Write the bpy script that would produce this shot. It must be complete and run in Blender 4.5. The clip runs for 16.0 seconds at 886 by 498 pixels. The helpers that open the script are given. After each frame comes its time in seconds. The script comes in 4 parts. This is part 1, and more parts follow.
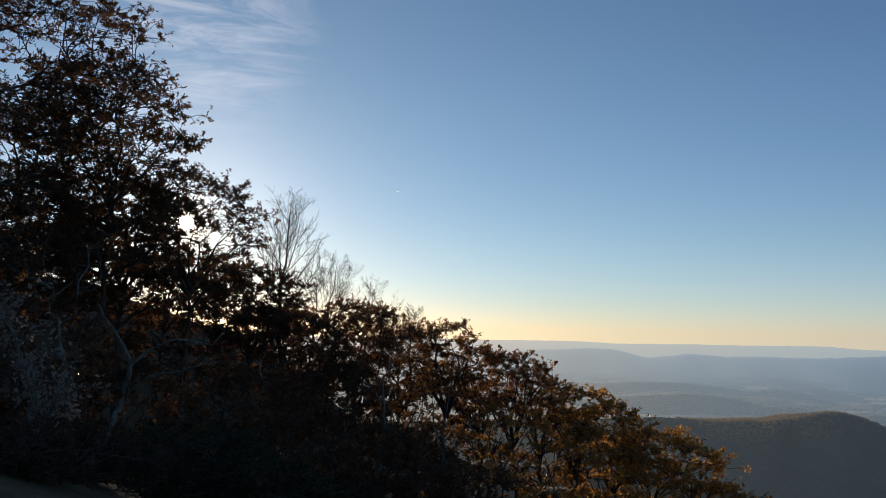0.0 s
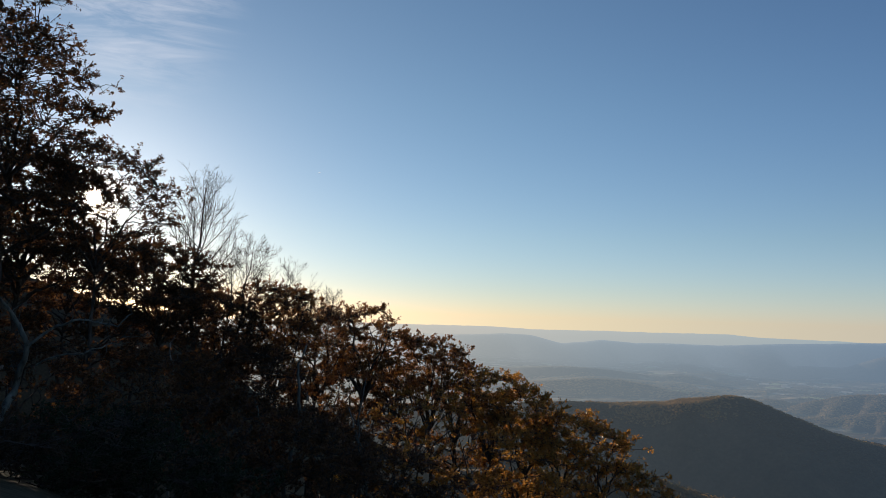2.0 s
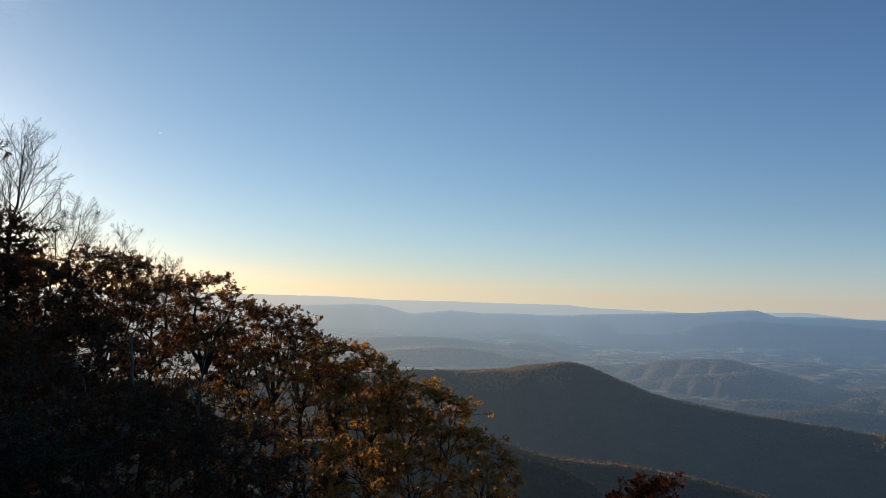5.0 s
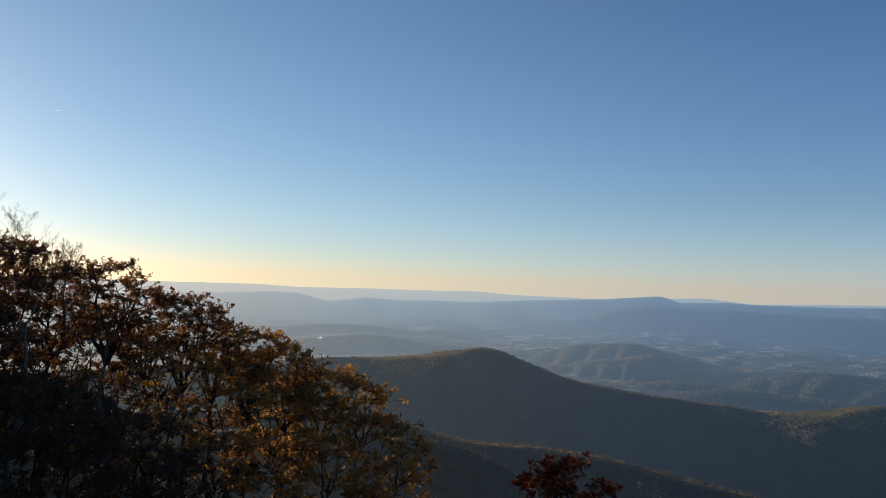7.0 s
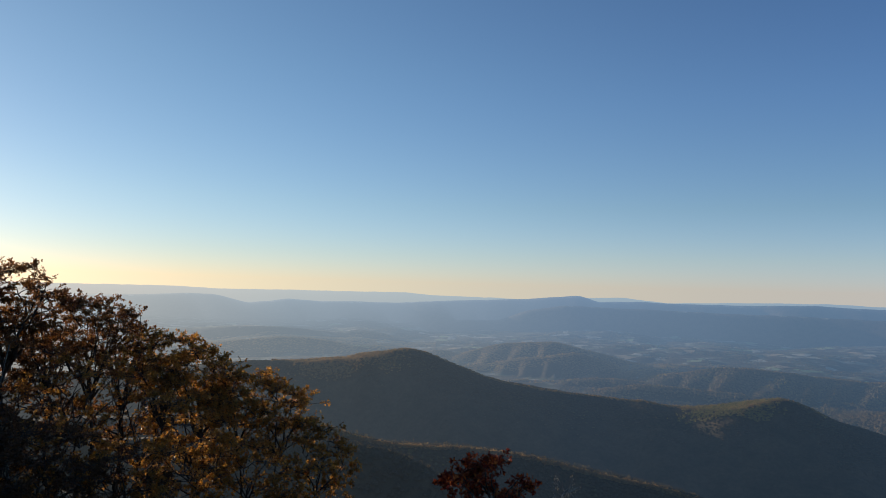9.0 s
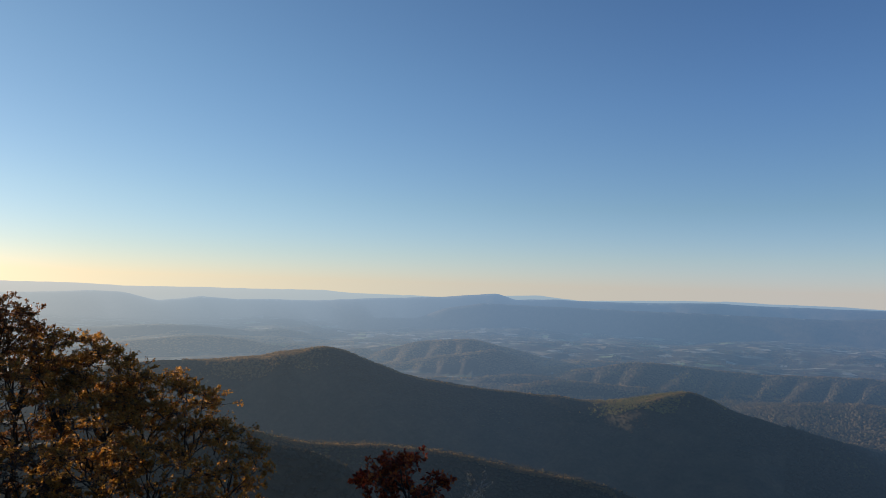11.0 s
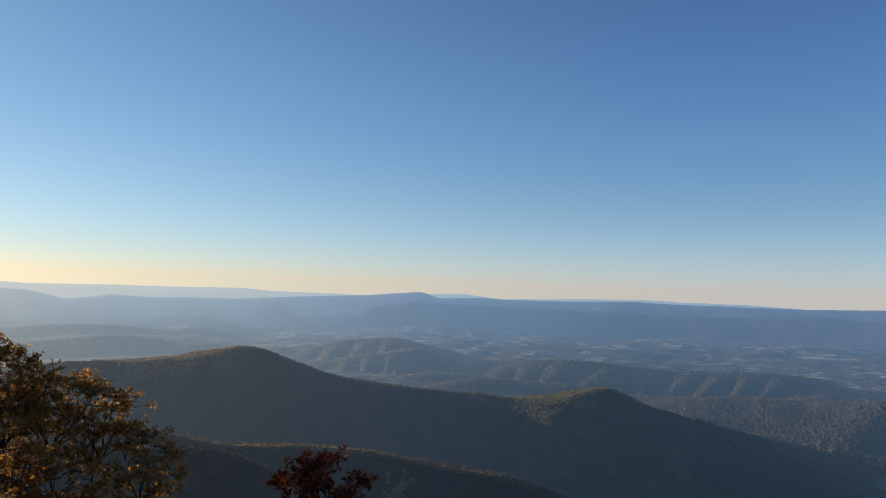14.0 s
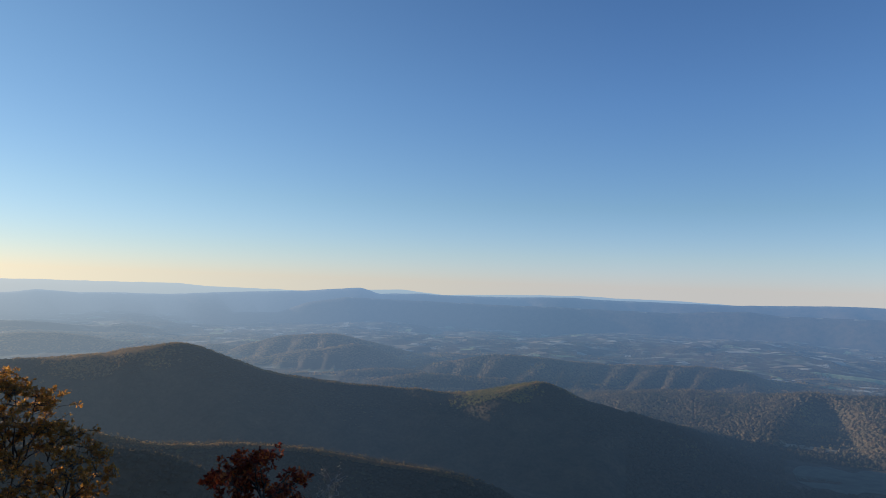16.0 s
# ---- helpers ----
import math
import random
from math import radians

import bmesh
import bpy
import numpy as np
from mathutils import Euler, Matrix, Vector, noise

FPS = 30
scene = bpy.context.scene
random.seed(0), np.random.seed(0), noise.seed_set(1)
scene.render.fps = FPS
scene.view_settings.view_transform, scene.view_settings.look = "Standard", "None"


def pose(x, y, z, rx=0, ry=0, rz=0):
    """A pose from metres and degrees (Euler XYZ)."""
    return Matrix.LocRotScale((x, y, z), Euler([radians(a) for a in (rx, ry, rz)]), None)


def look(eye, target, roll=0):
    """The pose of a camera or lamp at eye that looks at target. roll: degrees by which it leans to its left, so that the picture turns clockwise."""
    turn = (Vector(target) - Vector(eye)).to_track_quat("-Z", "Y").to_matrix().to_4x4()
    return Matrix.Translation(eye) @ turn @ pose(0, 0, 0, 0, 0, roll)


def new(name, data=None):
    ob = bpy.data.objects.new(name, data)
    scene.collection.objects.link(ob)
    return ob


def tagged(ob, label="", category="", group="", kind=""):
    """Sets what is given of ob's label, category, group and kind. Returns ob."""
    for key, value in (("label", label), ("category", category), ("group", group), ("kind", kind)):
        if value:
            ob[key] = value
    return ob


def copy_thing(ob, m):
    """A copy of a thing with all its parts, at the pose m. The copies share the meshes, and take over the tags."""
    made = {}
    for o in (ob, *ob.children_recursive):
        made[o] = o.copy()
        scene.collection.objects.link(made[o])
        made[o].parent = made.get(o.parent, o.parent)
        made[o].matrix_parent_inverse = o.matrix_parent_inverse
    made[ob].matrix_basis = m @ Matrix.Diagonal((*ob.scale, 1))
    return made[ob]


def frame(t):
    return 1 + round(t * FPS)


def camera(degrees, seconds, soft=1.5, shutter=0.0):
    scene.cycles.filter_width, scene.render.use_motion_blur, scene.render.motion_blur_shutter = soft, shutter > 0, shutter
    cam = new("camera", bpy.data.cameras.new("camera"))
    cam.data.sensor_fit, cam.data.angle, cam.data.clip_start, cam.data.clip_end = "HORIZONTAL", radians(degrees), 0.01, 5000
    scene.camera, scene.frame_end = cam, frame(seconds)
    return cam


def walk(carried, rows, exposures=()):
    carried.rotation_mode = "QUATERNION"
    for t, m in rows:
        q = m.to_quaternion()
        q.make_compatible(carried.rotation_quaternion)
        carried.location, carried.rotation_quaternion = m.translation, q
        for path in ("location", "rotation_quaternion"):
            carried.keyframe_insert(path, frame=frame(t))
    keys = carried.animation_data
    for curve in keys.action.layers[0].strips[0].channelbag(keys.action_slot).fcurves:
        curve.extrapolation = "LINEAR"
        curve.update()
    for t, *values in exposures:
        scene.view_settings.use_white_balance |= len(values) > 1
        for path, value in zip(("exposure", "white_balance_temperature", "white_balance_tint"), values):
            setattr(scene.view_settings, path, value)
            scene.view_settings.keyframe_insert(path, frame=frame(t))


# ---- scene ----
# An overlook on a wooded mountain side in late autumn, with a low sun, facing a wide valley and blue ridges.
# Azimuths are degrees clockwise from +y; heights are metres over the ground at the camera's feet.
cam = camera(64.4, 16.0, soft=0.9)
EYE = 1.6
ROWS = [
    (0.0, 0.000, 0.000, 0.01, 7.07, -1.17),
    (0.5, 0.012, -0.000, -1.24, 6.68, -1.30),
    (1.0, 0.027, -0.001, -2.84, 6.34, -1.54),
    (1.5, 0.045, -0.002, -4.65, 6.15, -1.74),
    (2.0, 0.062, -0.004, -6.48, 5.98, -1.88),
    (2.5, 0.080, -0.006, -8.32, 5.75, -1.92),
    (3.0, 0.098, -0.009, -10.26, 5.44, -1.88),
    (3.5, 0.118, -0.013, -12.33, 5.03, -1.85),
    (4.0, 0.138, -0.017, -14.46, 4.64, -1.90),
    (4.5, 0.157, -0.023, -16.56, 4.31, -2.00),
    (5.0, 0.175, -0.029, -18.51, 4.01, -2.08),
    (7.5, 0.248, -0.059, -26.75, 3.14, -1.95),
    (8.0, 0.260, -0.065, -28.21, 3.18, -1.90),
    (8.5, 0.273, -0.073, -29.75, 3.30, -1.77),
    (9.0, 0.287, -0.081, -31.45, 3.44, -1.68),
    (11.5, 0.348, -0.124, -39.27, 3.48, -1.81),
    (12.0, 0.356, -0.130, -40.25, 3.56, -1.86),
    (12.5, 0.362, -0.136, -41.08, 3.60, -1.92),
    (13.0, 0.368, -0.141, -41.92, 3.62, -1.88),
    (13.5, 0.375, -0.147, -42.93, 3.57, -1.88),
    (14.0, 0.383, -0.156, -44.17, 3.51, -1.85),
    (14.5, 0.393, -0.165, -45.51, 3.47, -1.89),
    (15.0, 0.401, -0.174, -46.80, 3.41, -1.89),
    (15.5, 0.409, -0.182, -47.96, 3.36, -1.91),
    (16.0, 0.416, -0.190, -49.06, 3.32, -1.98),
]
LIGHTING = [(0.0, 0.0, 6600, 12), (5.0, 0.04, 6500, 12), (9.0, 0.12, 6380, 12), (14.0, 0.22, 6280, 12), (16.0, 0.27, 6080, 12)]
walk(cam, [(t, pose(x, y, EYE, 90 + pitch, roll, yaw)) for t, x, y, yaw, pitch, roll in ROWS], LIGHTING)

# ---- light ----
SUN_AZ, SUN_EL = -20.44, 8.3


def way(az, el):
    """The unit vector towards an azimuth and elevation, in degrees."""
    a, e = radians(az), radians(el)
    return Vector((math.sin(a) * math.cos(e), math.cos(a) * math.cos(e), math.sin(e)))


SUN_WAY = way(SUN_AZ, SUN_EL)


def make_world():
    world = bpy.data.worlds.new("sky")
    scene.world = world
    world.use_nodes = True
    nt = world.node_tree
    nt.nodes.clear()
    N, L = nt.nodes.new, nt.links.new
    co = N("ShaderNodeTexCoord")
    sep = N("ShaderNodeSeparateXYZ")
    L(co.outputs["Generated"], sep.inputs[0])
    top = N("ShaderNodeMath")
    top.operation = "MAXIMUM"
    top.inputs[1].default_value = 0.012
    L(sep.outputs["Z"], top.inputs[0])
    com = N("ShaderNodeCombineXYZ")
    L(sep.outputs["X"], com.inputs["X"])
    L(sep.outputs["Y"], com.inputs["Y"])
    L(top.outputs[0], com.inputs["Z"])
    sky = N("ShaderNodeTexSky")
    sky.sky_type = "NISHITA"
    sky.sun_disc = False
    sky.sun_elevation = radians(SUN_EL)
    sky.sun_rotation = radians(SUN_AZ % 360)
    sky.altitude = 900
    sky.air_density = 1.0
    sky.dust_density = 0.25
    sky.ozone_density = 2.6
    L(com.outputs[0], sky.inputs["Vector"])
    # thin cirrus high over the hillside
    dot = N("ShaderNodeVectorMath")
    dot.operation = "DOT_PRODUCT"
    dot.inputs[1].default_value = way(-22.5, 23.8)
    L(co.outputs["Generated"], dot.inputs[0])
    near = N("ShaderNodeMapRange")
    near.interpolation_type = "SMOOTHSTEP"
    near.inputs["From Min"].default_value = 0.978
    near.inputs["From Max"].default_value = 0.9995
    L(dot.outputs["Value"], near.inputs["Value"])
    mp = N("ShaderNodeMapping")
    mp.inputs["Rotation"].default_value = (0, 0.1, radians(-12))
    mp.inputs["Scale"].default_value = (3.4, 3.4, 22)
    L(co.outputs["Generated"], mp.inputs["Vector"])
    wisps = N("ShaderNodeTexNoise")
    wisps.inputs["Scale"].default_value = 1.6
    wisps.inputs["Detail"].default_value = 8
    wisps.inputs["Roughness"].default_value = 0.62
    wisps.inputs["Distortion"].default_value = 0.9
    L(mp.outputs[0], wisps.inputs["Vector"])
    edge = N("ShaderNodeMapRange")
    edge.inputs["From Min"].default_value = 0.44
    edge.inputs["From Max"].default_value = 0.95
    L(wisps.outputs["Fac"], edge.inputs["Value"])
    fac = N("ShaderNodeMath")
    fac.operation = "MULTIPLY"
    L(near.outputs[0], fac.inputs[0])
    L(edge.outputs[0], fac.inputs[1])
    mix = N("ShaderNodeMix")
    mix.data_type = "RGBA"
    L(fac.outputs[0], mix.inputs["Factor"])
    mix.inputs["B"].default_value = (6.2, 6.4, 7.0, 1)
    # pale dust lies along the horizon
    def dust_ramp(*stops):
        ramp = N("ShaderNodeValToRGB")
        while len(ramp.color_ramp.elements) < len(stops):
            ramp.color_ramp.elements.new(0.5)
        for e, (at, col) in zip(ramp.color_ramp.elements, stops):
            e.position, e.color = at, (*col, 1)
        L(top.outputs[0], ramp.inputs[0])
        return ramp

    warm = dust_ramp((0.0, (0.91, 0.855, 1.02)), (0.05, (0.90, 0.855, 0.95)), (0.12, (0.97, 0.915, 0.92)), (0.3, (1, 0.98, 0.935)))
    cool = dust_ramp((0.0, (1.09, 1.06, 1.66)), (0.05, (1.07, 1.05, 1.31)), (0.12, (0.95, 0.98, 1.09)), (0.26, (0.88, 0.97, 1.15)), (0.44, (0.77, 0.88, 1.07)))
    side = N("ShaderNodeVectorMath")
    side.operation = "DOT_PRODUCT"
    side.inputs[1].default_value = way(SUN_AZ, 0)
    L(co.outputs["Generated"], side.inputs[0])
    turn = N("ShaderNodeMapRange")
    turn.inputs["From Min"].default_value = 0.85
    turn.inputs["From Max"].default_value = 0.1
    L(side.outputs["Value"], turn.inputs["Value"])
    dust = N("ShaderNodeMix")
    dust.data_type = "RGBA"
    L(turn.outputs[0], dust.inputs["Factor"])
    L(warm.outputs[0], dust.inputs["A"])
    L(cool.outputs[0], dust.inputs["B"])
    tint = N("ShaderNodeMix")
    tint.data_type, tint.blend_type = "RGBA", "MULTIPLY"
    tint.inputs["Factor"].default_value = 1.0
    L(sky.outputs[0], tint.inputs["A"])
    L(dust.outputs["Result"], tint.inputs["B"])
    # the bright ring of scattered light that surrounds a low sun
    toward = N("ShaderNodeVectorMath")
    toward.operation = "DOT_PRODUCT"
    toward.inputs[1].default_value = SUN_WAY
    L(co.outputs["Generated"], toward.inputs[0])
    ahead = N("ShaderNodeMath")
    ahead.operation = "MAXIMUM"
    ahead.inputs[1].default_value = 0.0
    L(toward.outputs["Value"], ahead.inputs[0])
    base = tint.outputs["Result"]
    for sharp, colour in ((130.0, (1.25, 1.2, 1.05, 1)), (2600.0, (13.0, 10.5, 6.8, 1))):
        ring = N("ShaderNodeMath")
        ring.operation = "POWER"
        ring.inputs[1].default_value = sharp
        L(ahead.outputs[0], ring.inputs[0])
        plus = N("ShaderNodeMix")
        plus.data_type, plus.blend_type = "RGBA", "ADD"
        L(ring.outputs[0], plus.inputs["Factor"])
        L(base, plus.inputs["A"])
        plus.inputs["B"].default_value = colour
        base = plus.outputs["Result"]
    bg = N("ShaderNodeBackground")
    bg.inputs["Strength"].default_value = 0.13
    L(base, mix.inputs["A"])
    L(mix.outputs["Result"], bg.inputs["Color"])
    out = N("ShaderNodeOutputWorld")
    L(bg.outputs[0], out.inputs["Surface"])


make_world()
sun_data = bpy.data.lights.new("sun", "SUN")
sun_data.energy, sun_data.angle, sun_data.color = 5.0, radians(0.6), (1.0, 0.84, 0.63)
sun_lamp = new("sun", sun_data)
sun_lamp.matrix_world = look(SUN_WAY * 60, (0, 0, 0))

# ---- materials ----


class Nodes:
    """Short hands for building a node material."""

    def __init__(self, name):
        self.mat = bpy.data.materials.new(name)
        self.mat.use_nodes = True
        self.nt = self.mat.node_tree
        self.nt.nodes.clear()
        self.out = self.nt.nodes.new("ShaderNodeOutputMaterial")

    def add(self, kind, **values):
        n = self.nt.nodes.new(kind)
        for k, v in values.items():
            n.inputs[k.replace("_", " ")].default_value = v
        return n

    def link(self, a, b):
        self.nt.links.new(a, b)

    def ramp(self, fac, *stops):
        r = self.nt.nodes.new("ShaderNodeValToRGB")
        while len(r.color_ramp.elements) < len(stops):
            r.color_ramp.elements.new(0.5)
        for e, (at, col) in zip(r.color_ramp.elements, stops):
            e.position, e.color = at, (*col, 1)
        self.link(fac, r.inputs[0])
        return r.outputs[0]

    def noise(self, scale, detail=4, coords=None, stretch=None):
        n = self.add("ShaderNodeTexNoise", Scale=scale, Detail=detail)
        src = coords or self.add("ShaderNodeNewGeometry").outputs["Position"]
        if stretch:
            m = self.add("ShaderNodeMapping", Scale=stretch)
            self.link(src, m.inputs["Vector"])
            src = m.outputs[0]
        self.link(src, n.inputs["Vector"])
        return n.outputs["Fac"]

    def blend(self, fac, a, b, mode="MIX"):
        m = self.nt.nodes.new("ShaderNodeMix")
        m.data_type, m.blend_type = "RGBA", mode
        for v, k in ((fac, "Factor"), (a, "A"), (b, "B")):
            if hasattr(v, "is_output"):
                self.link(v, m.inputs[k])
            else:
                m.inputs[k].default_value = v
        return m.outputs["Result"]

    def math(self, op, a, b=0.0):
        m = self.nt.nodes.new("ShaderNodeMath")
        m.operation = op
        for v, s in ((a, m.inputs[0]), (b, m.inputs[1])):
            if hasattr(v, "is_output"):
                self.link(v, s)
            else:
                s.default_value = v
        return m.outputs[0]

    def bump(self, height, strength, distance):
        b = self.add("ShaderNodeBump", Strength=strength, Distance=distance)
        self.link(height, b.inputs["Height"])
        return b.outputs["Normal"]

    def done(self, shader):
        self.link(shader, self.out.inputs["Surface"])
        return self.mat

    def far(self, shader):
        """The backdrop of distance: painted haze, an emission that covers the land with distance."""
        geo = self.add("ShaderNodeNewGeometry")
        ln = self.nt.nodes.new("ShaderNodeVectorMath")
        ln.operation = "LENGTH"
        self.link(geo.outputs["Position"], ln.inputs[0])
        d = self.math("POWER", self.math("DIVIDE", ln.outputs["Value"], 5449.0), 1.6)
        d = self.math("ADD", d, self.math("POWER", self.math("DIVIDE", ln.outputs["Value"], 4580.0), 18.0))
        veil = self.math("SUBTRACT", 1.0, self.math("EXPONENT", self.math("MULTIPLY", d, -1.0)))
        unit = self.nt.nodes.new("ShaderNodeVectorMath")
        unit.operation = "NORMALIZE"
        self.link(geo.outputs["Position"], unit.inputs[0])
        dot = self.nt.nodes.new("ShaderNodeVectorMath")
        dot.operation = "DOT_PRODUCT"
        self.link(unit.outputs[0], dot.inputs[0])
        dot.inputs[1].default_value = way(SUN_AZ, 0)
        colour = self.ramp(dot.outputs["Value"], *HAZE_COLOURS)
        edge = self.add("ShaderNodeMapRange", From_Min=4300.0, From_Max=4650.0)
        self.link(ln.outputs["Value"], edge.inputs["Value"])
        colour = self.blend(edge.outputs[0], colour, self.ramp(dot.outputs["Value"], *FAR_HAZE_COLOURS))
        haze_glow = self.add("ShaderNodeEmission")
        self.link(colour, haze_glow.inputs["Color"])
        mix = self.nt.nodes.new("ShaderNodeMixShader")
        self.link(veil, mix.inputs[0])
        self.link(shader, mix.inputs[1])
        self.link(haze_glow.outputs[0], mix.inputs[2])
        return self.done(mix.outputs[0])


# colours of the painted haze by bearing, paler and warmer towards the sun
FAR_HAZE_COLOURS = ((0.0, (0.235, 0.335, 0.44)), (0.5, (0.34, 0.435, 0.49)), (0.8, (0.51, 0.543, 0.525)), (1.0, (0.675, 0.635, 0.558)))
HAZE_COLOURS = ((0.0, (0.172, 0.29, 0.46)), (0.18, (0.188, 0.31, 0.465)), (0.45, (0.270, 0.405, 0.575)), (0.77, (0.49, 0.60, 0.68)), (1.0, (0.80, 0.80, 0.72)))


def land_material():
    n = Nodes("far_land")
    patch = n.noise(0.013, 4)
    streak = n.noise(0.021, 3)
    fine = n.noise(0.03, 5)
    grain = n.noise(0.16, 4)
    wood = n.ramp(fine, (0.3, (0.059, 0.055, 0.036)), (0.5, (0.089, 0.072, 0.045)), (0.7, (0.119, 0.087, 0.050)))
    wood = n.blend(0.5, wood, n.ramp(grain, (0.35, (0.65, 0.65, 0.65)), (0.7, (1.2, 1.15, 1.1))), "MULTIPLY")
    litter = n.noise(5.5, 6)
    wood = n.blend(0.6, wood, n.ramp(litter, (0.3, (0.5, 0.45, 0.4)), (0.7, (1.4, 1.25, 1.1))), "MULTIPLY")
    field = n.ramp(streak, (0.36, (0.09, 0.095, 0.045)), (0.52, (0.16, 0.14, 0.08)), (0.72, (0.36, 0.32, 0.23)))
    sep = n.add("ShaderNodeSeparateXYZ")
    n.link(n.add("ShaderNodeNewGeometry").outputs["Normal"], sep.inputs[0])
    flat = n.add("ShaderNodeMapRange", From_Min=0.965, From_Max=0.99)
    n.link(sep.outputs["Z"], flat.inputs["Value"])
    open_land = n.add("ShaderNodeMapRange", From_Min=0.50, From_Max=0.57)
    n.link(patch, open_land.inputs["Value"])
    # the farms begin where the valley opens
    dist = n.nt.nodes.new("ShaderNodeVectorMath")
    dist.operation = "LENGTH"
    n.link(n.add("ShaderNodeNewGeometry").outputs["Position"], dist.inputs[0])
    farms = n.add("ShaderNodeMapRange", From_Min=1900.0, From_Max=2200.0)
    n.link(dist.outputs["Value"], farms.inputs["Value"])
    fac = n.math("MULTIPLY", n.math("MULTIPLY", flat.outputs[0], open_land.outputs[0]), farms.outputs[0])
    colour = n.blend(fac, wood, field)
    s = n.add("ShaderNodeBsdfPrincipled", Roughness=0.95, Specular_IOR_Level=0.1)
    n.link(colour, s.inputs["Base Color"])
    n.link(n.bump(grain, 0.5, 2.0), s.inputs["Normal"])
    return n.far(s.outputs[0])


def canopy_material(name="autumn_canopy", tint=(1, 1, 1)):
    n = Nodes(name)
    isl = n.add("ShaderNodeNewGeometry").outputs["Random Per Island"]
    stand = n.noise(0.009, 5)
    pick = n.math("ADD", n.math("MULTIPLY", isl, 0.20), n.math("MULTIPLY", stand, 0.80))
    colour = n.ramp(pick, (0.24, (0.044, 0.052, 0.032)), (0.38, (0.080, 0.074, 0.047)), (0.5, (0.123, 0.094, 0.057)),
                    (0.6, (0.102, 0.091, 0.062)), (0.72, (0.197, 0.153, 0.062)), (0.85, (0.066, 0.066, 0.037)))
    leafy = n.noise(0.55, 4)
    colour = n.blend(0.55, colour, n.ramp(leafy, (0.33, (0.72, 0.72, 0.72)), (0.67, (1.25, 1.22, 1.18))), "MULTIPLY")
    # the tint puts sunlight into the colour of the brighter copies
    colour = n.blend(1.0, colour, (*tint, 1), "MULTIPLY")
    s = n.add("ShaderNodeBsdfPrincipled", Roughness=0.9, Specular_IOR_Level=0.1)
    n.link(colour, s.inputs["Base Color"])
    n.link(n.bump(leafy, 0.3, 1.2), s.inputs["Normal"])
    tr = n.add("ShaderNodeBsdfTranslucent")
    n.link(n.blend(1.0, colour, (1.25, 1.1, 0.85, 1), "MULTIPLY"), tr.inputs["Color"])
    mix = n.add("ShaderNodeMixShader")
    mix.inputs[0].default_value = 0.38
    n.link(s.outputs[0], mix.inputs[1])
    n.link(tr.outputs[0], mix.inputs[2])
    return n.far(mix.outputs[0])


def leaf_material(name, *colours, glow=0.5, rough=0.5, shine=0.25):
    n = Nodes(name)
    isl = n.add("ShaderNodeNewGeometry").outputs["Random Per Island"]
    step = 1.0 / max(1, len(colours) - 1)
    colour = n.ramp(isl, *[(i * step, c) for i, c in enumerate(colours)])
    colour = n.blend(0.7, colour, n.ramp(n.noise(0.55, 3), (0.3, (0.55, 0.5, 0.45)), (0.7, (1.3, 1.25, 1.2))), "MULTIPLY")
    d = n.add("ShaderNodeBsdfPrincipled", Roughness=rough, Specular_IOR_Level=shine)
    tr = n.add("ShaderNodeBsdfTranslucent")
    n.link(colour, d.inputs["Base Color"])
    n.link(n.blend(1.0, colour, (1.25, 1.1, 0.8, 1), "MULTIPLY"), tr.inputs["Color"])
    mix = n.add("ShaderNodeMixShader")
    mix.inputs[0].default_value = glow
    n.link(d.outputs[0], mix.inputs[1])
    n.link(tr.outputs[0], mix.inputs[2])
    return n.done(mix.outputs[0])


def bark_material(name, dark, light):
    n = Nodes(name)
    a = n.noise(9.0, 6, stretch=(1, 1, 0.22))
    b = n.noise(1.4, 3)
    colour = n.ramp(a, (0.3, dark), (0.7, light))
    colour = n.blend(0.6, colour, n.ramp(b, (0.35, (0.55, 0.55, 0.52)), (0.65, (1.25, 1.25, 1.2))), "MULTIPLY")
    s = n.add("ShaderNodeBsdfPrincipled", Roughness=0.92, Specular_IOR_Level=0.2)
    n.link(colour, s.inputs["Base Color"])
    n.link(n.bump(a, 0.9, 0.03), s.inputs["Normal"])
    return n.done(s.outputs[0])


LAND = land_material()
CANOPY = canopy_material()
# copies of CANOPY with the sunlight on crests and hills multiplied into the colour
SUNLIT_TAN = canopy_material("sunlit_tan_canopy", (2.5, 2.05, 1.6))
SUNLIT_DUN = canopy_material("sunlit_dun_canopy", (1.6, 1.48, 1.38))
# a stand with its own olive hue, brightened for the sun on the knob
SUNLIT_OLIVE = canopy_material("sunlit_olive_gold_canopy", (2.6, 2.4, 1.4))
BROWN = leaf_material("oak_leaves_brown", (0.055, 0.030, 0.019), (0.095, 0.048, 0.026), (0.135, 0.075, 0.036), (0.075, 0.045, 0.027), rough=0.45, shine=0.3)
RUST = leaf_material("oak_leaves_rust", (0.10, 0.047, 0.022), (0.25, 0.106, 0.032), (0.18, 0.096, 0.038), (0.33, 0.158, 0.049), rough=0.4, shine=0.5)
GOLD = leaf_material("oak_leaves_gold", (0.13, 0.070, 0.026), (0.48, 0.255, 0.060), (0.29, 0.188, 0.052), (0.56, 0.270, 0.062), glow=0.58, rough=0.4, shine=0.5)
RED = leaf_material("leaves_red", (0.11, 0.018, 0.014), (0.20, 0.035, 0.018), (0.42, 0.095, 0.03), (0.10, 0.016, 0.012), (0.50, 0.17, 0.045))
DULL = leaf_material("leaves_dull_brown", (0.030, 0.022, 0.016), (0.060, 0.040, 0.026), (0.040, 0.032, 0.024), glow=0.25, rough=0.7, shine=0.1)
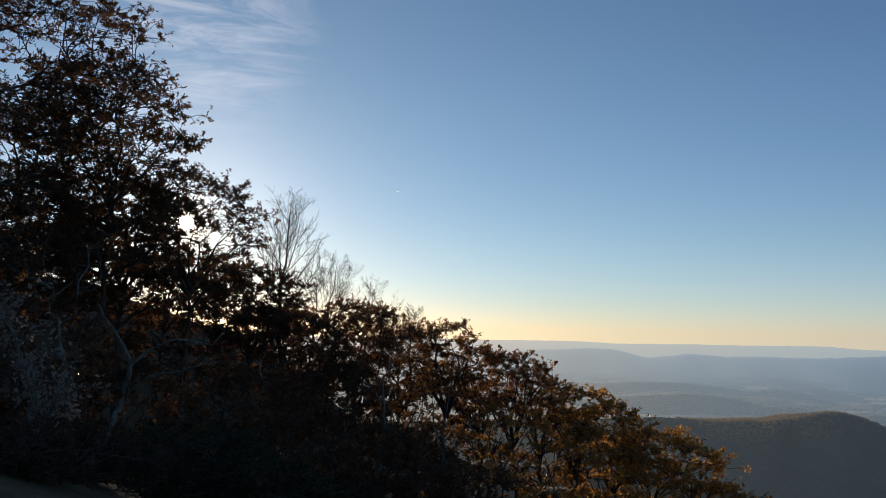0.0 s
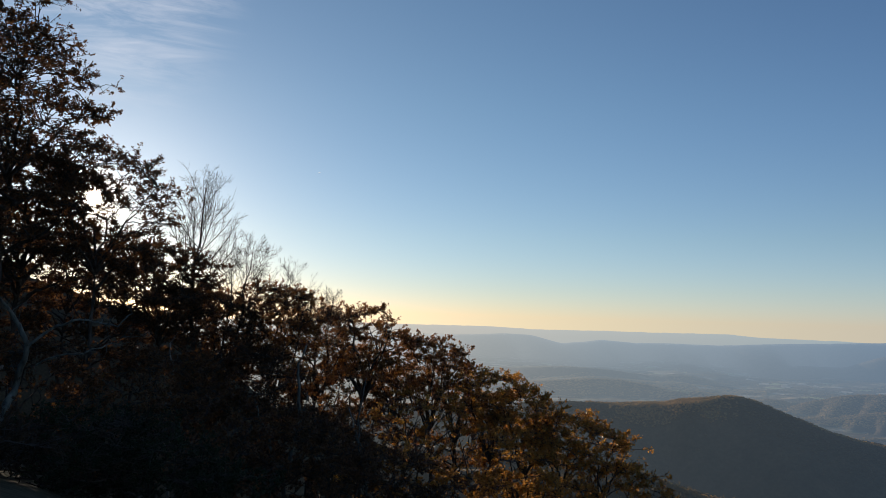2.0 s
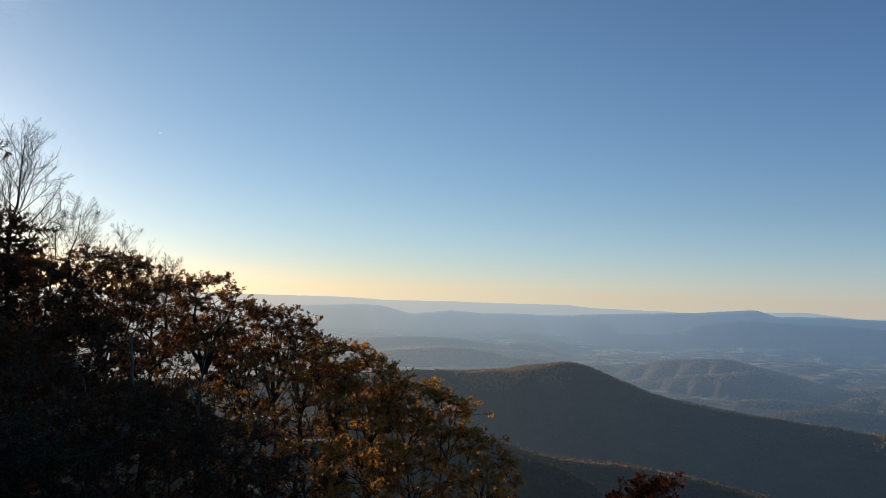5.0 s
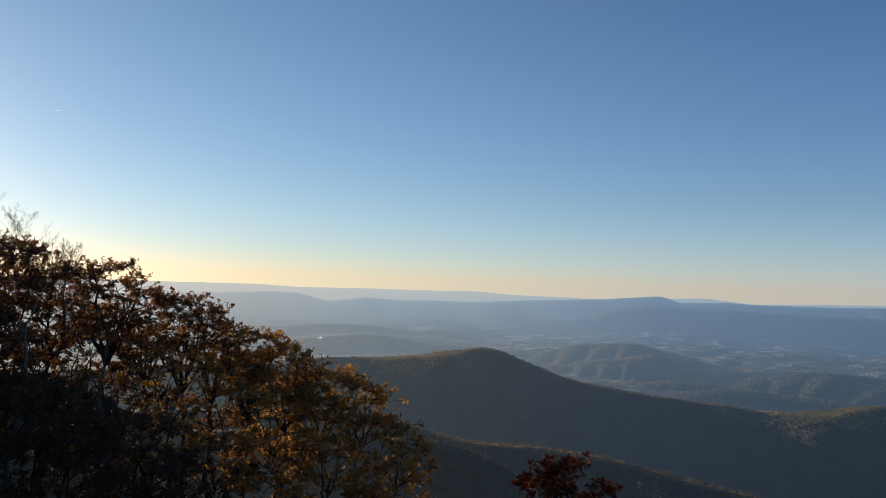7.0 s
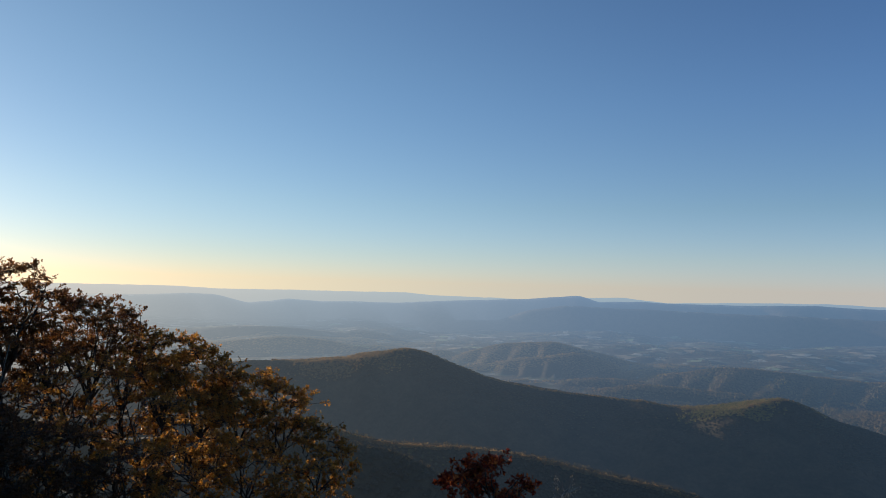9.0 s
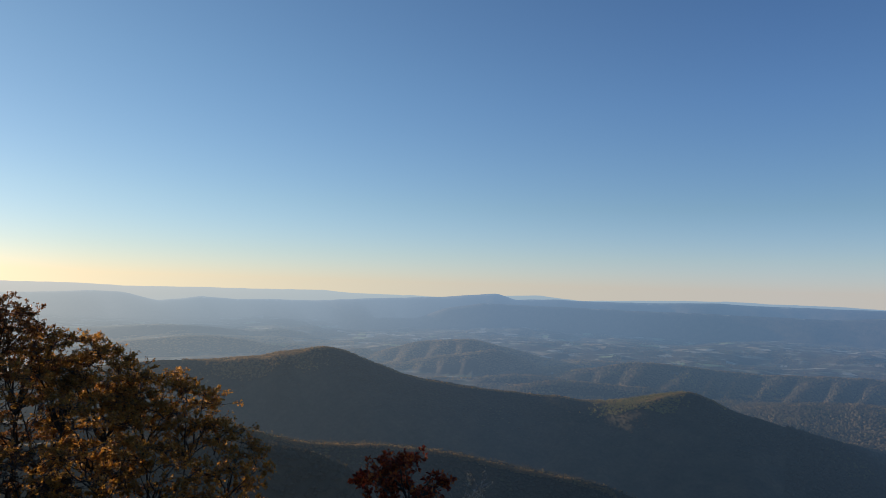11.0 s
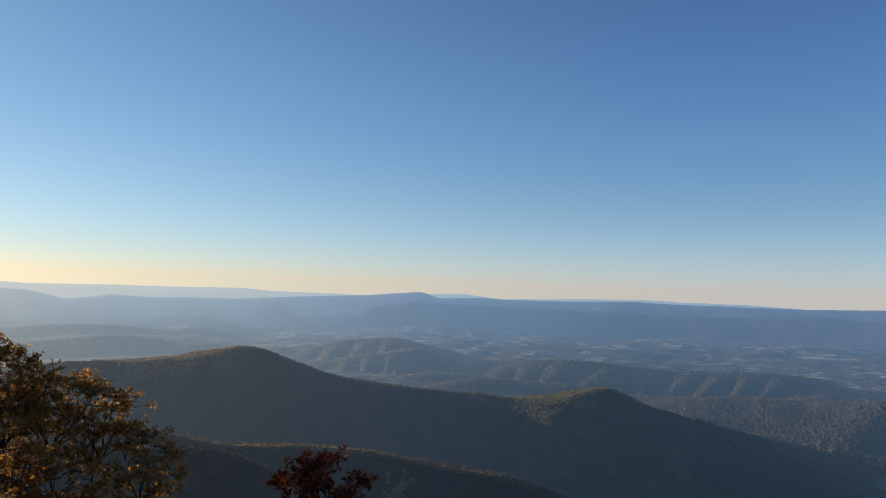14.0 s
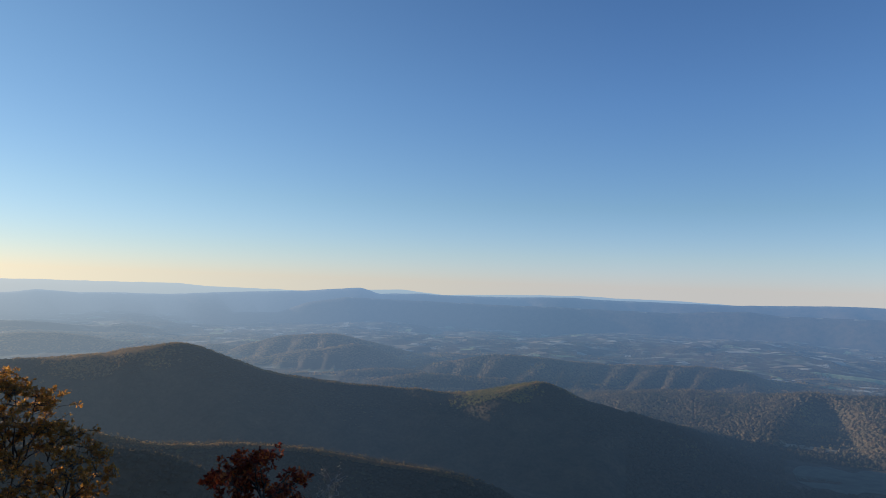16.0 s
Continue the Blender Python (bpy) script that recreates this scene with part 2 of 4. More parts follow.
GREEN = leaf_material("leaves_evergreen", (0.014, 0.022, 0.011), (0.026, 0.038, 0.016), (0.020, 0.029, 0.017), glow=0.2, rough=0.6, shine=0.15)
PALE = leaf_material("leaves_pale", (0.10, 0.09, 0.085), (0.22, 0.20, 0.19), (0.13, 0.11, 0.09), glow=0.3)
BARK = bark_material("bark_dark", (0.028, 0.022, 0.017), (0.085, 0.066, 0.052))
BARK_GREY = bark_material("bark_grey", (0.11, 0.10, 0.085), (0.30, 0.28, 0.25))
STRAW = bark_material("twig_pale", (0.20, 0.18, 0.15), (0.38, 0.35, 0.30))
SEED = leaf_material("seed_heads", (0.30, 0.27, 0.22), (0.45, 0.41, 0.35), (0.36, 0.32, 0.27), glow=0.4)
LICHEN = bark_material("bark_lichen", (0.045, 0.045, 0.038), (0.15, 0.15, 0.125))

# ---- mesh tools ----


def mesh_object(name, verts, faces, material, parent=None, smooth=False):
    """One mesh object out of arrays: verts (n, 3) and faces (m, 3 or 4)."""
    verts, faces = np.asarray(verts, np.float32), np.asarray(faces, np.int32)
    me = bpy.data.meshes.new(name)
    k = faces.shape[1]
    me.vertices.add(len(verts))
    me.vertices.foreach_set("co", verts.ravel())
    me.loops.add(faces.size)
    me.loops.foreach_set("vertex_index", faces.ravel())
    me.polygons.add(len(faces))
    me.polygons.foreach_set("loop_start", np.arange(0, faces.size, k, dtype=np.int32))
    me.polygons.foreach_set("use_smooth", np.full(len(faces), smooth))
    me.update(calc_edges=True)
    me.validate()
    me.materials.append(material)
    ob = new(name, me)
    if parent:
        ob.parent = parent
    return ob


def lattice(x, y, seed):
    """Smooth value noise in -1..1 on a unit lattice, for arrays."""
    xi, yi = np.floor(x).astype(np.int64), np.floor(y).astype(np.int64)
    fx, fy = x - xi, y - yi
    fx, fy = fx * fx * (3 - 2 * fx), fy * fy * (3 - 2 * fy)

    def at(i, j):
        h = (i * 374761393 + j * 668265263 + seed * 1442695041) & 0xFFFFFFFF
        h = ((h ^ (h >> 13)) * 1274126177) & 0xFFFFFFFF
        return ((h ^ (h >> 16)) & 0xFFFF) / 32767.5 - 1

    a, b = at(xi, yi) * (1 - fx) + at(xi + 1, yi) * fx, at(xi, yi + 1) * (1 - fx) + at(xi + 1, yi + 1) * fx
    return a * (1 - fy) + b * fy


def fractal(x, y, seed, octaves=4):
    return sum(lattice(x * 2 ** i, y * 2 ** i, seed + i) * 0.5 ** i for i in range(octaves))


# ---- the land ----
FLOOR = -262.0
# each ridge: azimuths, distances and heights along its crest, then the widths of its near and far slopes
# and the share and angular pitch of its spurs
RIDGES = {
    "far": ((-180, -60, 3.5, 9.8, 14.1, 20, 24, 28.4, 30.5, 33, 39, 43.1, 45.7, 49.1, 54.4, 57, 60.5, 63, 67.5, 71.5, 81, 110, 180),
            4750, (-30, -10, -10, -6, -17, -13, -12, -7, -22, -24, -33, -10, -2, -28, -14, -7, -4, -12, -14, -29, -29, -25, -30), 330, 300, 0.1, 3.0),
    "long": ((-180, -40, 0, 8, 11.5, 13.5, 15.9, 17.8, 19.1, 21.7, 24, 27.6, 32.2, 38.1, 41.3, 42.5, 43.9, 47.4, 48.7, 53.9, 59.6, 61.5, 67.5, 71.5, 78.9, 110, 180),
             4250, (-60, -70, -80, -65, -49, -52, -95, -83, -67, -79, -73, -75, -52, -29, -8, -2, -35, -24, -31, -30, -18, -26, -29, -30, -13, -30, -60), 420, 260, 0.42, 3.0),
    "bench": ((22, 25, 29, 33.2, 36, 38.2, 41.3, 45.7, 49.9, 53.9, 57.7, 63, 67.5, 70, 72.3, 74.6, 81, 110),
              3950, (-262, -170, -190, -153, -150, -92, -57, -63, -67, -72, -72, -78, -80, -64, -57, -73, -72, -80), 230, 300, 0.16, 3.6),
    "mid_left": ((-20, 5, 11.1, 14.1, 16.6, 19.5, 23, 24.9, 26.7, 28.8, 31.5), 3400, (-262, -216, -199, -186, -181, -188, -208, -194, -206, -240, -282), 240, 240, 0.4, 2.2),
    "mid_left_low": ((6, 13.2, 15.3, 18.2, 20.6, 22.6, 24.1, 26, 27.7, 31), 2850, (-255, -218, -208, -196, -195, -206, -224, -222, -228, -262), 160, 200, 0.4, 2.0),
    "knoll": ((28.3, 29.3, 31.5, 33.9, 35.6), 2750, (-262, -241, -223, -250, -262), 130, 130, 0.2, 2.0),
    "mid": ((31, 32.2, 33.9, 36.4, 39, 40.6, 41.7, 44.5, 47.7, 50), 2600, (-262, -240, -212, -182, -175, -171, -184, -210, -242, -262), 250, 220, 0.5, 2.3),
    "mid_front": ((32.5, 33.4, 35.4, 37.6, 39.8, 41.5, 42.4, 43.4, 45.2, 47), 2430, (-262, -250, -239, -221, -210, -197, -191, -207, -226, -262), 130, 120, 0.35, 2.1),
    "rib_far": ((40, 41.6, 43.4, 45.2, 47.0, 49.5, 52), 2160, (-262, -254, -243, -243, -246, -252, -262), 60, 70, 0.3, 2.0),
    "rib_near": ((42, 43.5, 45.3, 47.0, 48.9, 51.6, 54.4, 57), 1990, (-270, -259, -247, -234, -237, -240, -242, -262), 62, 70, 0.3, 2.0),
    "comb": ((42.7, 47.2, 48.6, 50.7, 52.9, 55.2, 58.8, 62.3, 65.3, 69.0, 72.5, 74.8, 77), 2350, (-262, -258, -238, -227, -207, -203, -215, -219, -214, -207, -218, -248, -262), 250, 200, 0.55, 2.5),
    "lit_hills": ((59, 62.6, 65.5, 68.8, 71.6, 74.3, 76.5, 78.2, 81, 90, 110), 1850, (-262, -242, -229, -221, -227, -218, -204, -207, -199, -210, -262), 330, 160, 0.55, 4.2),
    "mountain": ((-30, 0, 15.3, 18.2, 22.2, 24.2, 25.5, 27.8, 28.9, 30.5, 32.4, 34.7, 36.9, 41.4, 45.8, 50, 52, 54, 55.5, 57.2, 58.5, 60.6, 63.5, 67.6, 70.5, 74),
                 1200, (-159.7, -135.7, -120.5, -114.9, -114.9, -110.1, -105.3, -94.1, -94.1, -100.5, -119.7, -134.1, -146.9, -158.1, -163.7, -169.3, -165.3, -158.1, -150.1, -142.9, -151.7, -169.3, -182.1, -206, -232, -262), 245, 300, 0.17, 4.0),
    "near_crest": ((-20, 0, 15.1, 21.2, 23.5, 25.3, 27.1, 30.7, 33.4, 36.2, 39.3, 42.4, 45.4, 49.6, 54, 62), 700, (-110, -115, -120, -127, -135, -141, -145, -148, -148, -151, -156, -161, -168, -174, -190, -262), 150, 260, 0.12, 5.0),
    "near_spur": ((-10, 10, 21.7, 24.4, 26.2, 28, 29.9, 31.7, 36), 540, (-105, -103, -107, -111, -115, -119, -126, -134, -190), 120, 120, 0.1, 6.0),
    "home_shoulder": ((-120, -60, -34, -25, -18, -12, -5, 10, 25), 74, (16, 13, 9, 5, 1.5, -1, -9, -26, -40), 45, 120, 0.0, 6.0),
}


# ridges with straight, steep flanks
SHARP = ("mountain", "near_crest", "near_spur", "comb", "lit_hills", "mid", "mid_front", "rib_far", "rib_near")
SHELVES = {"near_crest": 12, "near_spur": 12, "comb": 26, "lit_hills": 34, "mid": 30, "mid_front": 46, "rib_far": 55, "rib_near": 60, "mid_left": 30, "mid_left_low": 40}
# ridges whose spurs follow one another evenly and run down to the near left
EVEN = ("comb", "mid", "mid_front")
# the height of the woods that stand on the crests
CROWNS = {"mountain": 3.4, "near_crest": 2.8, "near_spur": 2.8, "comb": 3.5, "lit_hills": 3.0}


def ease(a, az, z, bend):
    """Heights along a crest, rounded at the given points."""
    out = 0
    for k in (-bend, 0.0, bend):
        out = out + np.interp(a + k, az, z) / 3
    return out


def land(x, y):
    """The height of the ground, for arrays."""
    x, y = np.asarray(x, float), np.asarray(y, float)
    r = np.hypot(x, y) + 1e-9
    az = np.degrees(np.arctan2(x, y))
    # the mountain side underfoot falls away ahead and rises behind
    down = 0.311 * x + 0.319 * y
    home = np.where(down > 0, -np.maximum(0, down - 0.9) * 1.02, np.minimum(-0.35 * np.minimum(down + 1.2, 0), 45))
    home = home + fractal(x / 14, y / 14, 3, 3) * np.clip((r - 4) / 30, 0, 1) * 0.8
    floor = FLOOR + 66 * np.clip((r - 2400) / 1300, 0, 1.4) + fractal(x / 330, y / 330, 11, 5) * 15 * np.clip((r - 700) / 900, 0, 1) * (1 - 0.85 * np.exp(-((az - 47.5) / 6) ** 2 - ((r - 2020) / 260) ** 4))
    z = np.maximum(home, floor)
    for i, (key, (crest_az, dist, crest_z, near_w, far_w, share, pitch)) in enumerate(RIDGES.items()):
        top = ease(az, crest_az, crest_z, 0.2 if dist > 3900 else 0.45) - CROWNS.get(key, 0)
        base = FLOOR if key != "home_shoulder" else -60
        rough = fractal(az * dist / 3000.0, az * 0 + i * 7.7, 20 + i, 4)
        top = top + rough * (1.2 if dist > 2400 else 2.0)
        rk = dist * (1 + (0.0 if dist > 3900 else 0.03) * fractal(az / 9, az * 0 + i * 3.1, 60 + i, 2))
        top = EYE + (top - EYE) * rk / dist
        lean = (r - rk) / 260.0 * 0.25
        spur = fractal(az / pitch + lean * 2 + i, r / 900.0, 40 + i, 3)
        if key in EVEN:
            phase = (az - 0.0055 * (r - rk)) / pitch + 0.45 * fractal(az / (2.3 * pitch), az * 0 + i, 40 + i, 2)
            spur = 0.8 * (1 - 2 * np.abs(2 * (phase - np.floor(phase)) - 1) ** 1.3) + 0.35 * spur
        if key == "lit_hills":
            # one broad spur, a shaded hollow beside it and the next spur
            spur = 1.1 * np.exp(-((az - 72.6) / 2.6) ** 2) - 1.5 * np.exp(-((az - 77.4) / 1.9) ** 2) + 0.8 * np.exp(-((az - 81.5) / 1.7) ** 2) + 0.3 * spur
        w = np.where(r < rk, near_w, far_w) * np.maximum(0.25, 1 + share * spur)
        off = np.abs(r - rk)
        # sunlit shoulders below the hump and the knob, and narrow flat tops on the low ridges
        shelf = SHELVES.get(key, 0.0)
        level = 0.1 if key in ("mountain", "near_crest", "near_spur") else 0.2
        if key == "mountain":
            shelf = 62 * np.exp(-((az - 53.6) / 2.6) ** 2) + 66 * np.exp(-((az - 25.6) / 2.2) ** 2) + 40 * np.exp(-((az - 21.2) / 1.9) ** 2) + 22 * np.exp(-((az - 39.0) / 3.6) ** 2)
        off = np.where(r < rk, np.where(off < shelf, level * off, off - (1 - level) * shelf * np.exp(-np.maximum(0, off - shelf) / 55)), off)
        u = off / w
        soft = 0.014 if key == "mountain" else 0.004
        form = np.clip(1 - np.sqrt(u * u + soft) + math.sqrt(soft), 0, 1)
        round_off = 0.1 if key in SHARP else 0.45
        form = form * form * (3 - 2 * form) * round_off + form * (1 - round_off)
        bump = 0
        if key == "mountain":
            # the hump and the knob stand on an even flank
            even = sum(np.interp(az + k, crest_az, crest_z) for k in (-6, -4.5, -3, -1.5, 0, 1.5, 3, 4.5, 6)) / 9 - CROWNS[key]
            even = EYE + (even - EYE) * rk / dist
            bump = (top - even) * np.where(r < rk, np.exp(-(off / 75) ** 2), 1)
            top = np.where(r < rk, even, top)
            bump = np.where(r < rk, bump, 0)
        z = np.where(form > 0, np.maximum(z, base + np.maximum(top - base, 0) * form + bump), z)
    return z


def build_land():
    az = np.concatenate([np.arange(-180, -44, 4.0), np.arange(-44, 92, 0.26), np.arange(92, 180, 4.0)])
    r = np.concatenate([[0.0], np.geomspace(1.0, 420, 50), np.geomspace(424, 4900, 205)])
    A, Rr = np.meshgrid(np.radians(az), r, indexing="ij")
    x, y = Rr * np.sin(A), Rr * np.cos(A)
    v = np.stack([x, y, land(x, y)], -1).reshape(-1, 3)
    n, m = len(az), len(r)
    i = np.arange(n)[:, None] * m
    k = (np.arange(n)[:, None] + 1) % n * m
    j = np.arange(m - 1)[None, :]
    f = np.stack([i + j, i + j + 1, k + j + 1, k + j], -1).reshape(-1, 4)
    ob = mesh_object("ground", v, f, LAND, smooth=True)
    tagged(ob, "wooded mountain slopes, farm valley and hazy blue ridges", "ground", kind="structure")


build_land()


def icosphere(level):
    bm = bmesh.new()
    bmesh.ops.create_icosphere(bm, subdivisions=level, radius=1.0)
    v = np.array([p.co[:] for p in bm.verts])
    f = np.array([[q.index for q in p.verts] for p in bm.faces])
    bm.free()
    return v, f


def canopy(name, label, az0, az1, r0, r1, spacing, size, tufts, seed, keep=None, leaf=CANOPY, flat=1.0):
    """A far wood: every tree is an uneven rounded crown, with loose sprays round it where tufts are given."""
    g = np.random.default_rng(seed)
    n = int(radians(az1 - az0) * 0.5 * (r1 ** 2 - r0 ** 2) / spacing ** 2)
    a, r = np.radians(g.uniform(az0, az1, n)), np.sqrt(g.uniform(r0 ** 2, r1 ** 2, n))
    x, y = r * np.sin(a), r * np.cos(a)
    z = land(x, y)
    ok = np.ones(n, bool) if keep is None else keep(x, y, z, g)
    base = np.stack([x, y, z], -1)[ok]
    n = len(base)
    s = size * g.uniform(0.6, 1.4, n)
    top = base + np.array([0, 0, 0.3 * flat]) * s[:, None]
    ring = np.arange(5) * 1.2566 + g.uniform(0, 6.28, (n, 1))
    wide = g.uniform(0.75, 1.2, (n, 5))
    foot = np.stack([np.cos(ring) * wide, np.sin(ring) * wide, g.uniform(-0.75, -0.3, (n, 5)) + 0.3 * (flat == 1)], -1)
    tip = np.concatenate([g.uniform(-0.25, 0.25, (n, 1, 2)), g.uniform(0.55, 1.0, (n, 1, 1))], -1)
    v = top[:, None] + np.concatenate([foot, tip], 1) * s[:, None, None] * np.array([1, 1, flat])
    fan = np.array([[i, (i + 1) % 5, 5] for i in range(5)])
    f = fan[None] + (np.arange(n) * 6)[:, None, None]
    v, f = v.reshape(-1, 3), f.reshape(-1, 3)
    if tufts:
        d = g.normal(0, 1, (n, tufts, 3))
        d[:, :, 2] = np.abs(d[:, :, 2])
        d /= np.linalg.norm(d, axis=2, keepdims=True)
        mid = top[:, None] + d * g.uniform(0.8, 1.15, (n, tufts, 1)) * s[:, None, None]
        spray = mid[:, :, None] + g.normal(0, 0.20, (n, tufts, 3, 3)) * s[:, None, None, None]
        f = np.concatenate([f, len(v) + np.arange(n * tufts * 3).reshape(-1, 3)])
        v = np.concatenate([v, spray.reshape(-1, 3)])
    ob = mesh_object(name, v, f, leaf, smooth=True)
    return tagged(ob, label, "forest", kind="stuff")


high = lambda margin: (lambda x, y, z, g: (z > FLOOR + margin) | (g.random(len(x)) < 0.25))
canopy("forest", "bare brown woods on the near spurs with sunlit crests", 13, 57, 600, 730, 2.9, 2.4, 2, 2, flat=0.6)
def below(x, y, r):
    """The height of the land at the distance r, in the same direction."""
    k = r / np.hypot(x, y)
    return land(x * k, y * k)


def within(x, y, g, az0, az1):
    """A stretch of azimuths with loose ends."""
    a = np.degrees(np.arctan2(x, y)) + g.normal(0, 0.7, len(x))
    return (a > az0) & (a < az1)


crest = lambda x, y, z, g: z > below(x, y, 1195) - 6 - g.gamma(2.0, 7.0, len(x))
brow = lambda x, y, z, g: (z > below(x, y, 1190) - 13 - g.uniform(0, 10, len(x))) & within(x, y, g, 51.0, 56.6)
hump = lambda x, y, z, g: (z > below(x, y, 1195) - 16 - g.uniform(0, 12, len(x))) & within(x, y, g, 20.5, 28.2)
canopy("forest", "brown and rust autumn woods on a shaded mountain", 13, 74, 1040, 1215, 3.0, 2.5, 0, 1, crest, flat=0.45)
canopy("forest", "olive and gold woods on the knob, brightened as sunlit", 48.5, 57.5, 1110, 1205, 2.7, 2.1, 10, 14, brow, SUNLIT_OLIVE)
canopy("forest", "woods on the hump, tinted tan as sunlit", 18.5, 29.5, 1100, 1205, 2.8, 2.1, 10, 16, hump, SUNLIT_TAN)
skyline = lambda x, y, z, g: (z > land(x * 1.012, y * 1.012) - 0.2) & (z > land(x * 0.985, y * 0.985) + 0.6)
canopy("forest", "taller woods along the crest, tinted tan as sunlit", 17, 52, 640, 740, 1.9, 2.1, 26, 12, skyline, SUNLIT_TAN)
canopy("forest", "woods on the brow of the mountain, tinted tan as sunlit", 18, 60, 1130, 1215, 3.0, 1.9, 20, 13, skyline, SUNLIT_TAN)
canopy("forest", "woods along the crests of the low hills, tinted tan as sunlit", 30, 80, 1750, 2650, 5.4, 2.9, 10, 15, skyline, SUNLIT_TAN)
canopy("forest", "bare brown woods low on the near slope", 13, 57, 400, 600, 3.2, 2.6, 2, 6, flat=0.7)
canopy("forest", "sunlit brown and olive woods on low hills", 57, 88, 1420, 1960, 5.6, 3.7, 1, 3, high(2), SUNLIT_DUN)
canopy("forest", "autumn woods on a comb of spurs", 41, 80, 1800, 2450, 6.0, 4.0, 0, 4, high(5), SUNLIT_DUN, flat=0.8)
canopy("forest", "hazy woods on the hills in the middle of the valley", 30, 50, 2340, 2720, 6.0, 4.2, 0, 8, high(6), SUNLIT_TAN, flat=0.32)
canopy("forest", "hazy woods on the far low hills", 10, 31, 2700, 3200, 7.6, 5.2, 0, 9, high(12), SUNLIT_TAN, flat=0.25)
meadow = lambda x, y, z, g: ~((np.abs(np.degrees(np.arctan2(x, y)) - 79.5) < 4.5) & (np.abs(np.hypot(x, y) - 1240) < 95))
canopy("forest", "shaded brown woods on the valley floor", 64, 88, 960, 1420, 5.0, 3.4, 0, 7, meadow)
groves = lambda x, y, z, g: fractal(x / 120, y / 120, 77, 3) + g.normal(0, 0.15, len(x)) > 0.12
canopy("forest", "scattered hazy groves and hedgerows between valley fields", 24, 88, 2250, 3750, 11.0, 3.5, 0, 10, groves, SUNLIT_DUN, flat=0.8)


def grass(name, dark, light):
    n = Nodes(name)
    colour = n.ramp(n.noise(0.05, 4), (0.3, dark), (0.7, light))
    s = n.add("ShaderNodeBsdfPrincipled", Roughness=0.95, Specular_IOR_Level=0.1)
    n.link(colour, s.inputs["Base Color"])
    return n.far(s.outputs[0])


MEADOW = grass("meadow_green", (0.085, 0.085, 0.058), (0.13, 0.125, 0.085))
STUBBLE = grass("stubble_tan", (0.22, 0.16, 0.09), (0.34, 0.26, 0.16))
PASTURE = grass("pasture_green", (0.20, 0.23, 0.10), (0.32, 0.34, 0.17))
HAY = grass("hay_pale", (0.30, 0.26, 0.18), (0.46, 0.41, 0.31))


def lay(label, x, y, material):
    """A field as a sheet that lies on the land; x and y are grids of its places."""
    n, m = x.shape
    v = np.stack([x, y, land(x, y) + 0.8], -1).reshape(-1, 3)
    i, j = np.meshgrid(np.arange(n - 1), np.arange(m - 1), indexing="ij")
    k = i * m + j
    f = np.stack([k, k + 1, k + m + 1, k + m], -1).reshape(-1, 4)
    tagged(mesh_object("field", v, f, material, smooth=True), label, "field", kind="structure")


def field(label, az0, az1, r0, r1, material):
    """A long mown field that follows the foot of the hills."""
    a, r = np.meshgrid(np.radians(np.linspace(az0, az1, 40)), np.linspace(0, 1, 30), indexing="ij")
    u = 2 * (np.degrees(a) - az0) / (az1 - az0) - 1
    edge = 0.15 * lattice(np.degrees(a) * 1.3, a * 0, 5)
    r = (r0 + r1) / 2 + (r1 - r0) * (edge + (r - 0.5) * np.sqrt(np.clip(1 - u ** 4, 0.001, 1)))
    lay(label, r * np.sin(a), r * np.cos(a), material)


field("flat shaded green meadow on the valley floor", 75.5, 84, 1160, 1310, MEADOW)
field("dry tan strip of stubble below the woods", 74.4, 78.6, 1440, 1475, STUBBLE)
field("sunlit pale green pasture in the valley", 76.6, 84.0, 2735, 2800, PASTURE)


def farms(count, seed):
    """Small fields between the hedgerows of the valley, where the land is level."""
    g = np.random.default_rng(seed)
    kinds = (("pale mown hay field between hedgerows", HAY), ("tan stubble field between hedgerows", STUBBLE), ("green pasture between hedgerows", PASTURE))
    done = 0
    while done < count:
        az, r = radians(g.uniform(9, 88)), math.sqrt(g.uniform(2450 ** 2, 3820 ** 2))
        x0, y0 = r * math.sin(az), r * math.cos(az)
        near = land(x0 + np.array([-40, 40, 0, 0, 0]), y0 + np.array([0, 0, -40, 40, 0]))
        if near.max() - near.min() > 9 or near[4] > FLOOR + 100:
            continue
        turn, long, wide = g.uniform(0, math.pi), g.uniform(16, 52), g.uniform(10, 28)
        u, w = np.meshgrid(np.linspace(-1, 1, 7), np.linspace(-1, 1, 5), indexing="ij")
        u, w = u * long * (1 + 0.25 * g.normal() * w), w * wide * (1 + 0.25 * g.normal() * u)
        label, material = kinds[int(g.choice(3, p=(0.45, 0.35, 0.2)))]
        lay(label, x0 + u * math.cos(turn) - w * math.sin(turn), y0 + u * math.sin(turn) + w * math.cos(turn), material)
        done += 1


farms(260, 31)

# ---- the trees round the overlook ----


def ground_at(az, dist):
    x, y = dist * math.sin(radians(az)), dist * math.cos(radians(az))
    return x, y, float(land(np.array([x]), np.array([y]))[0])


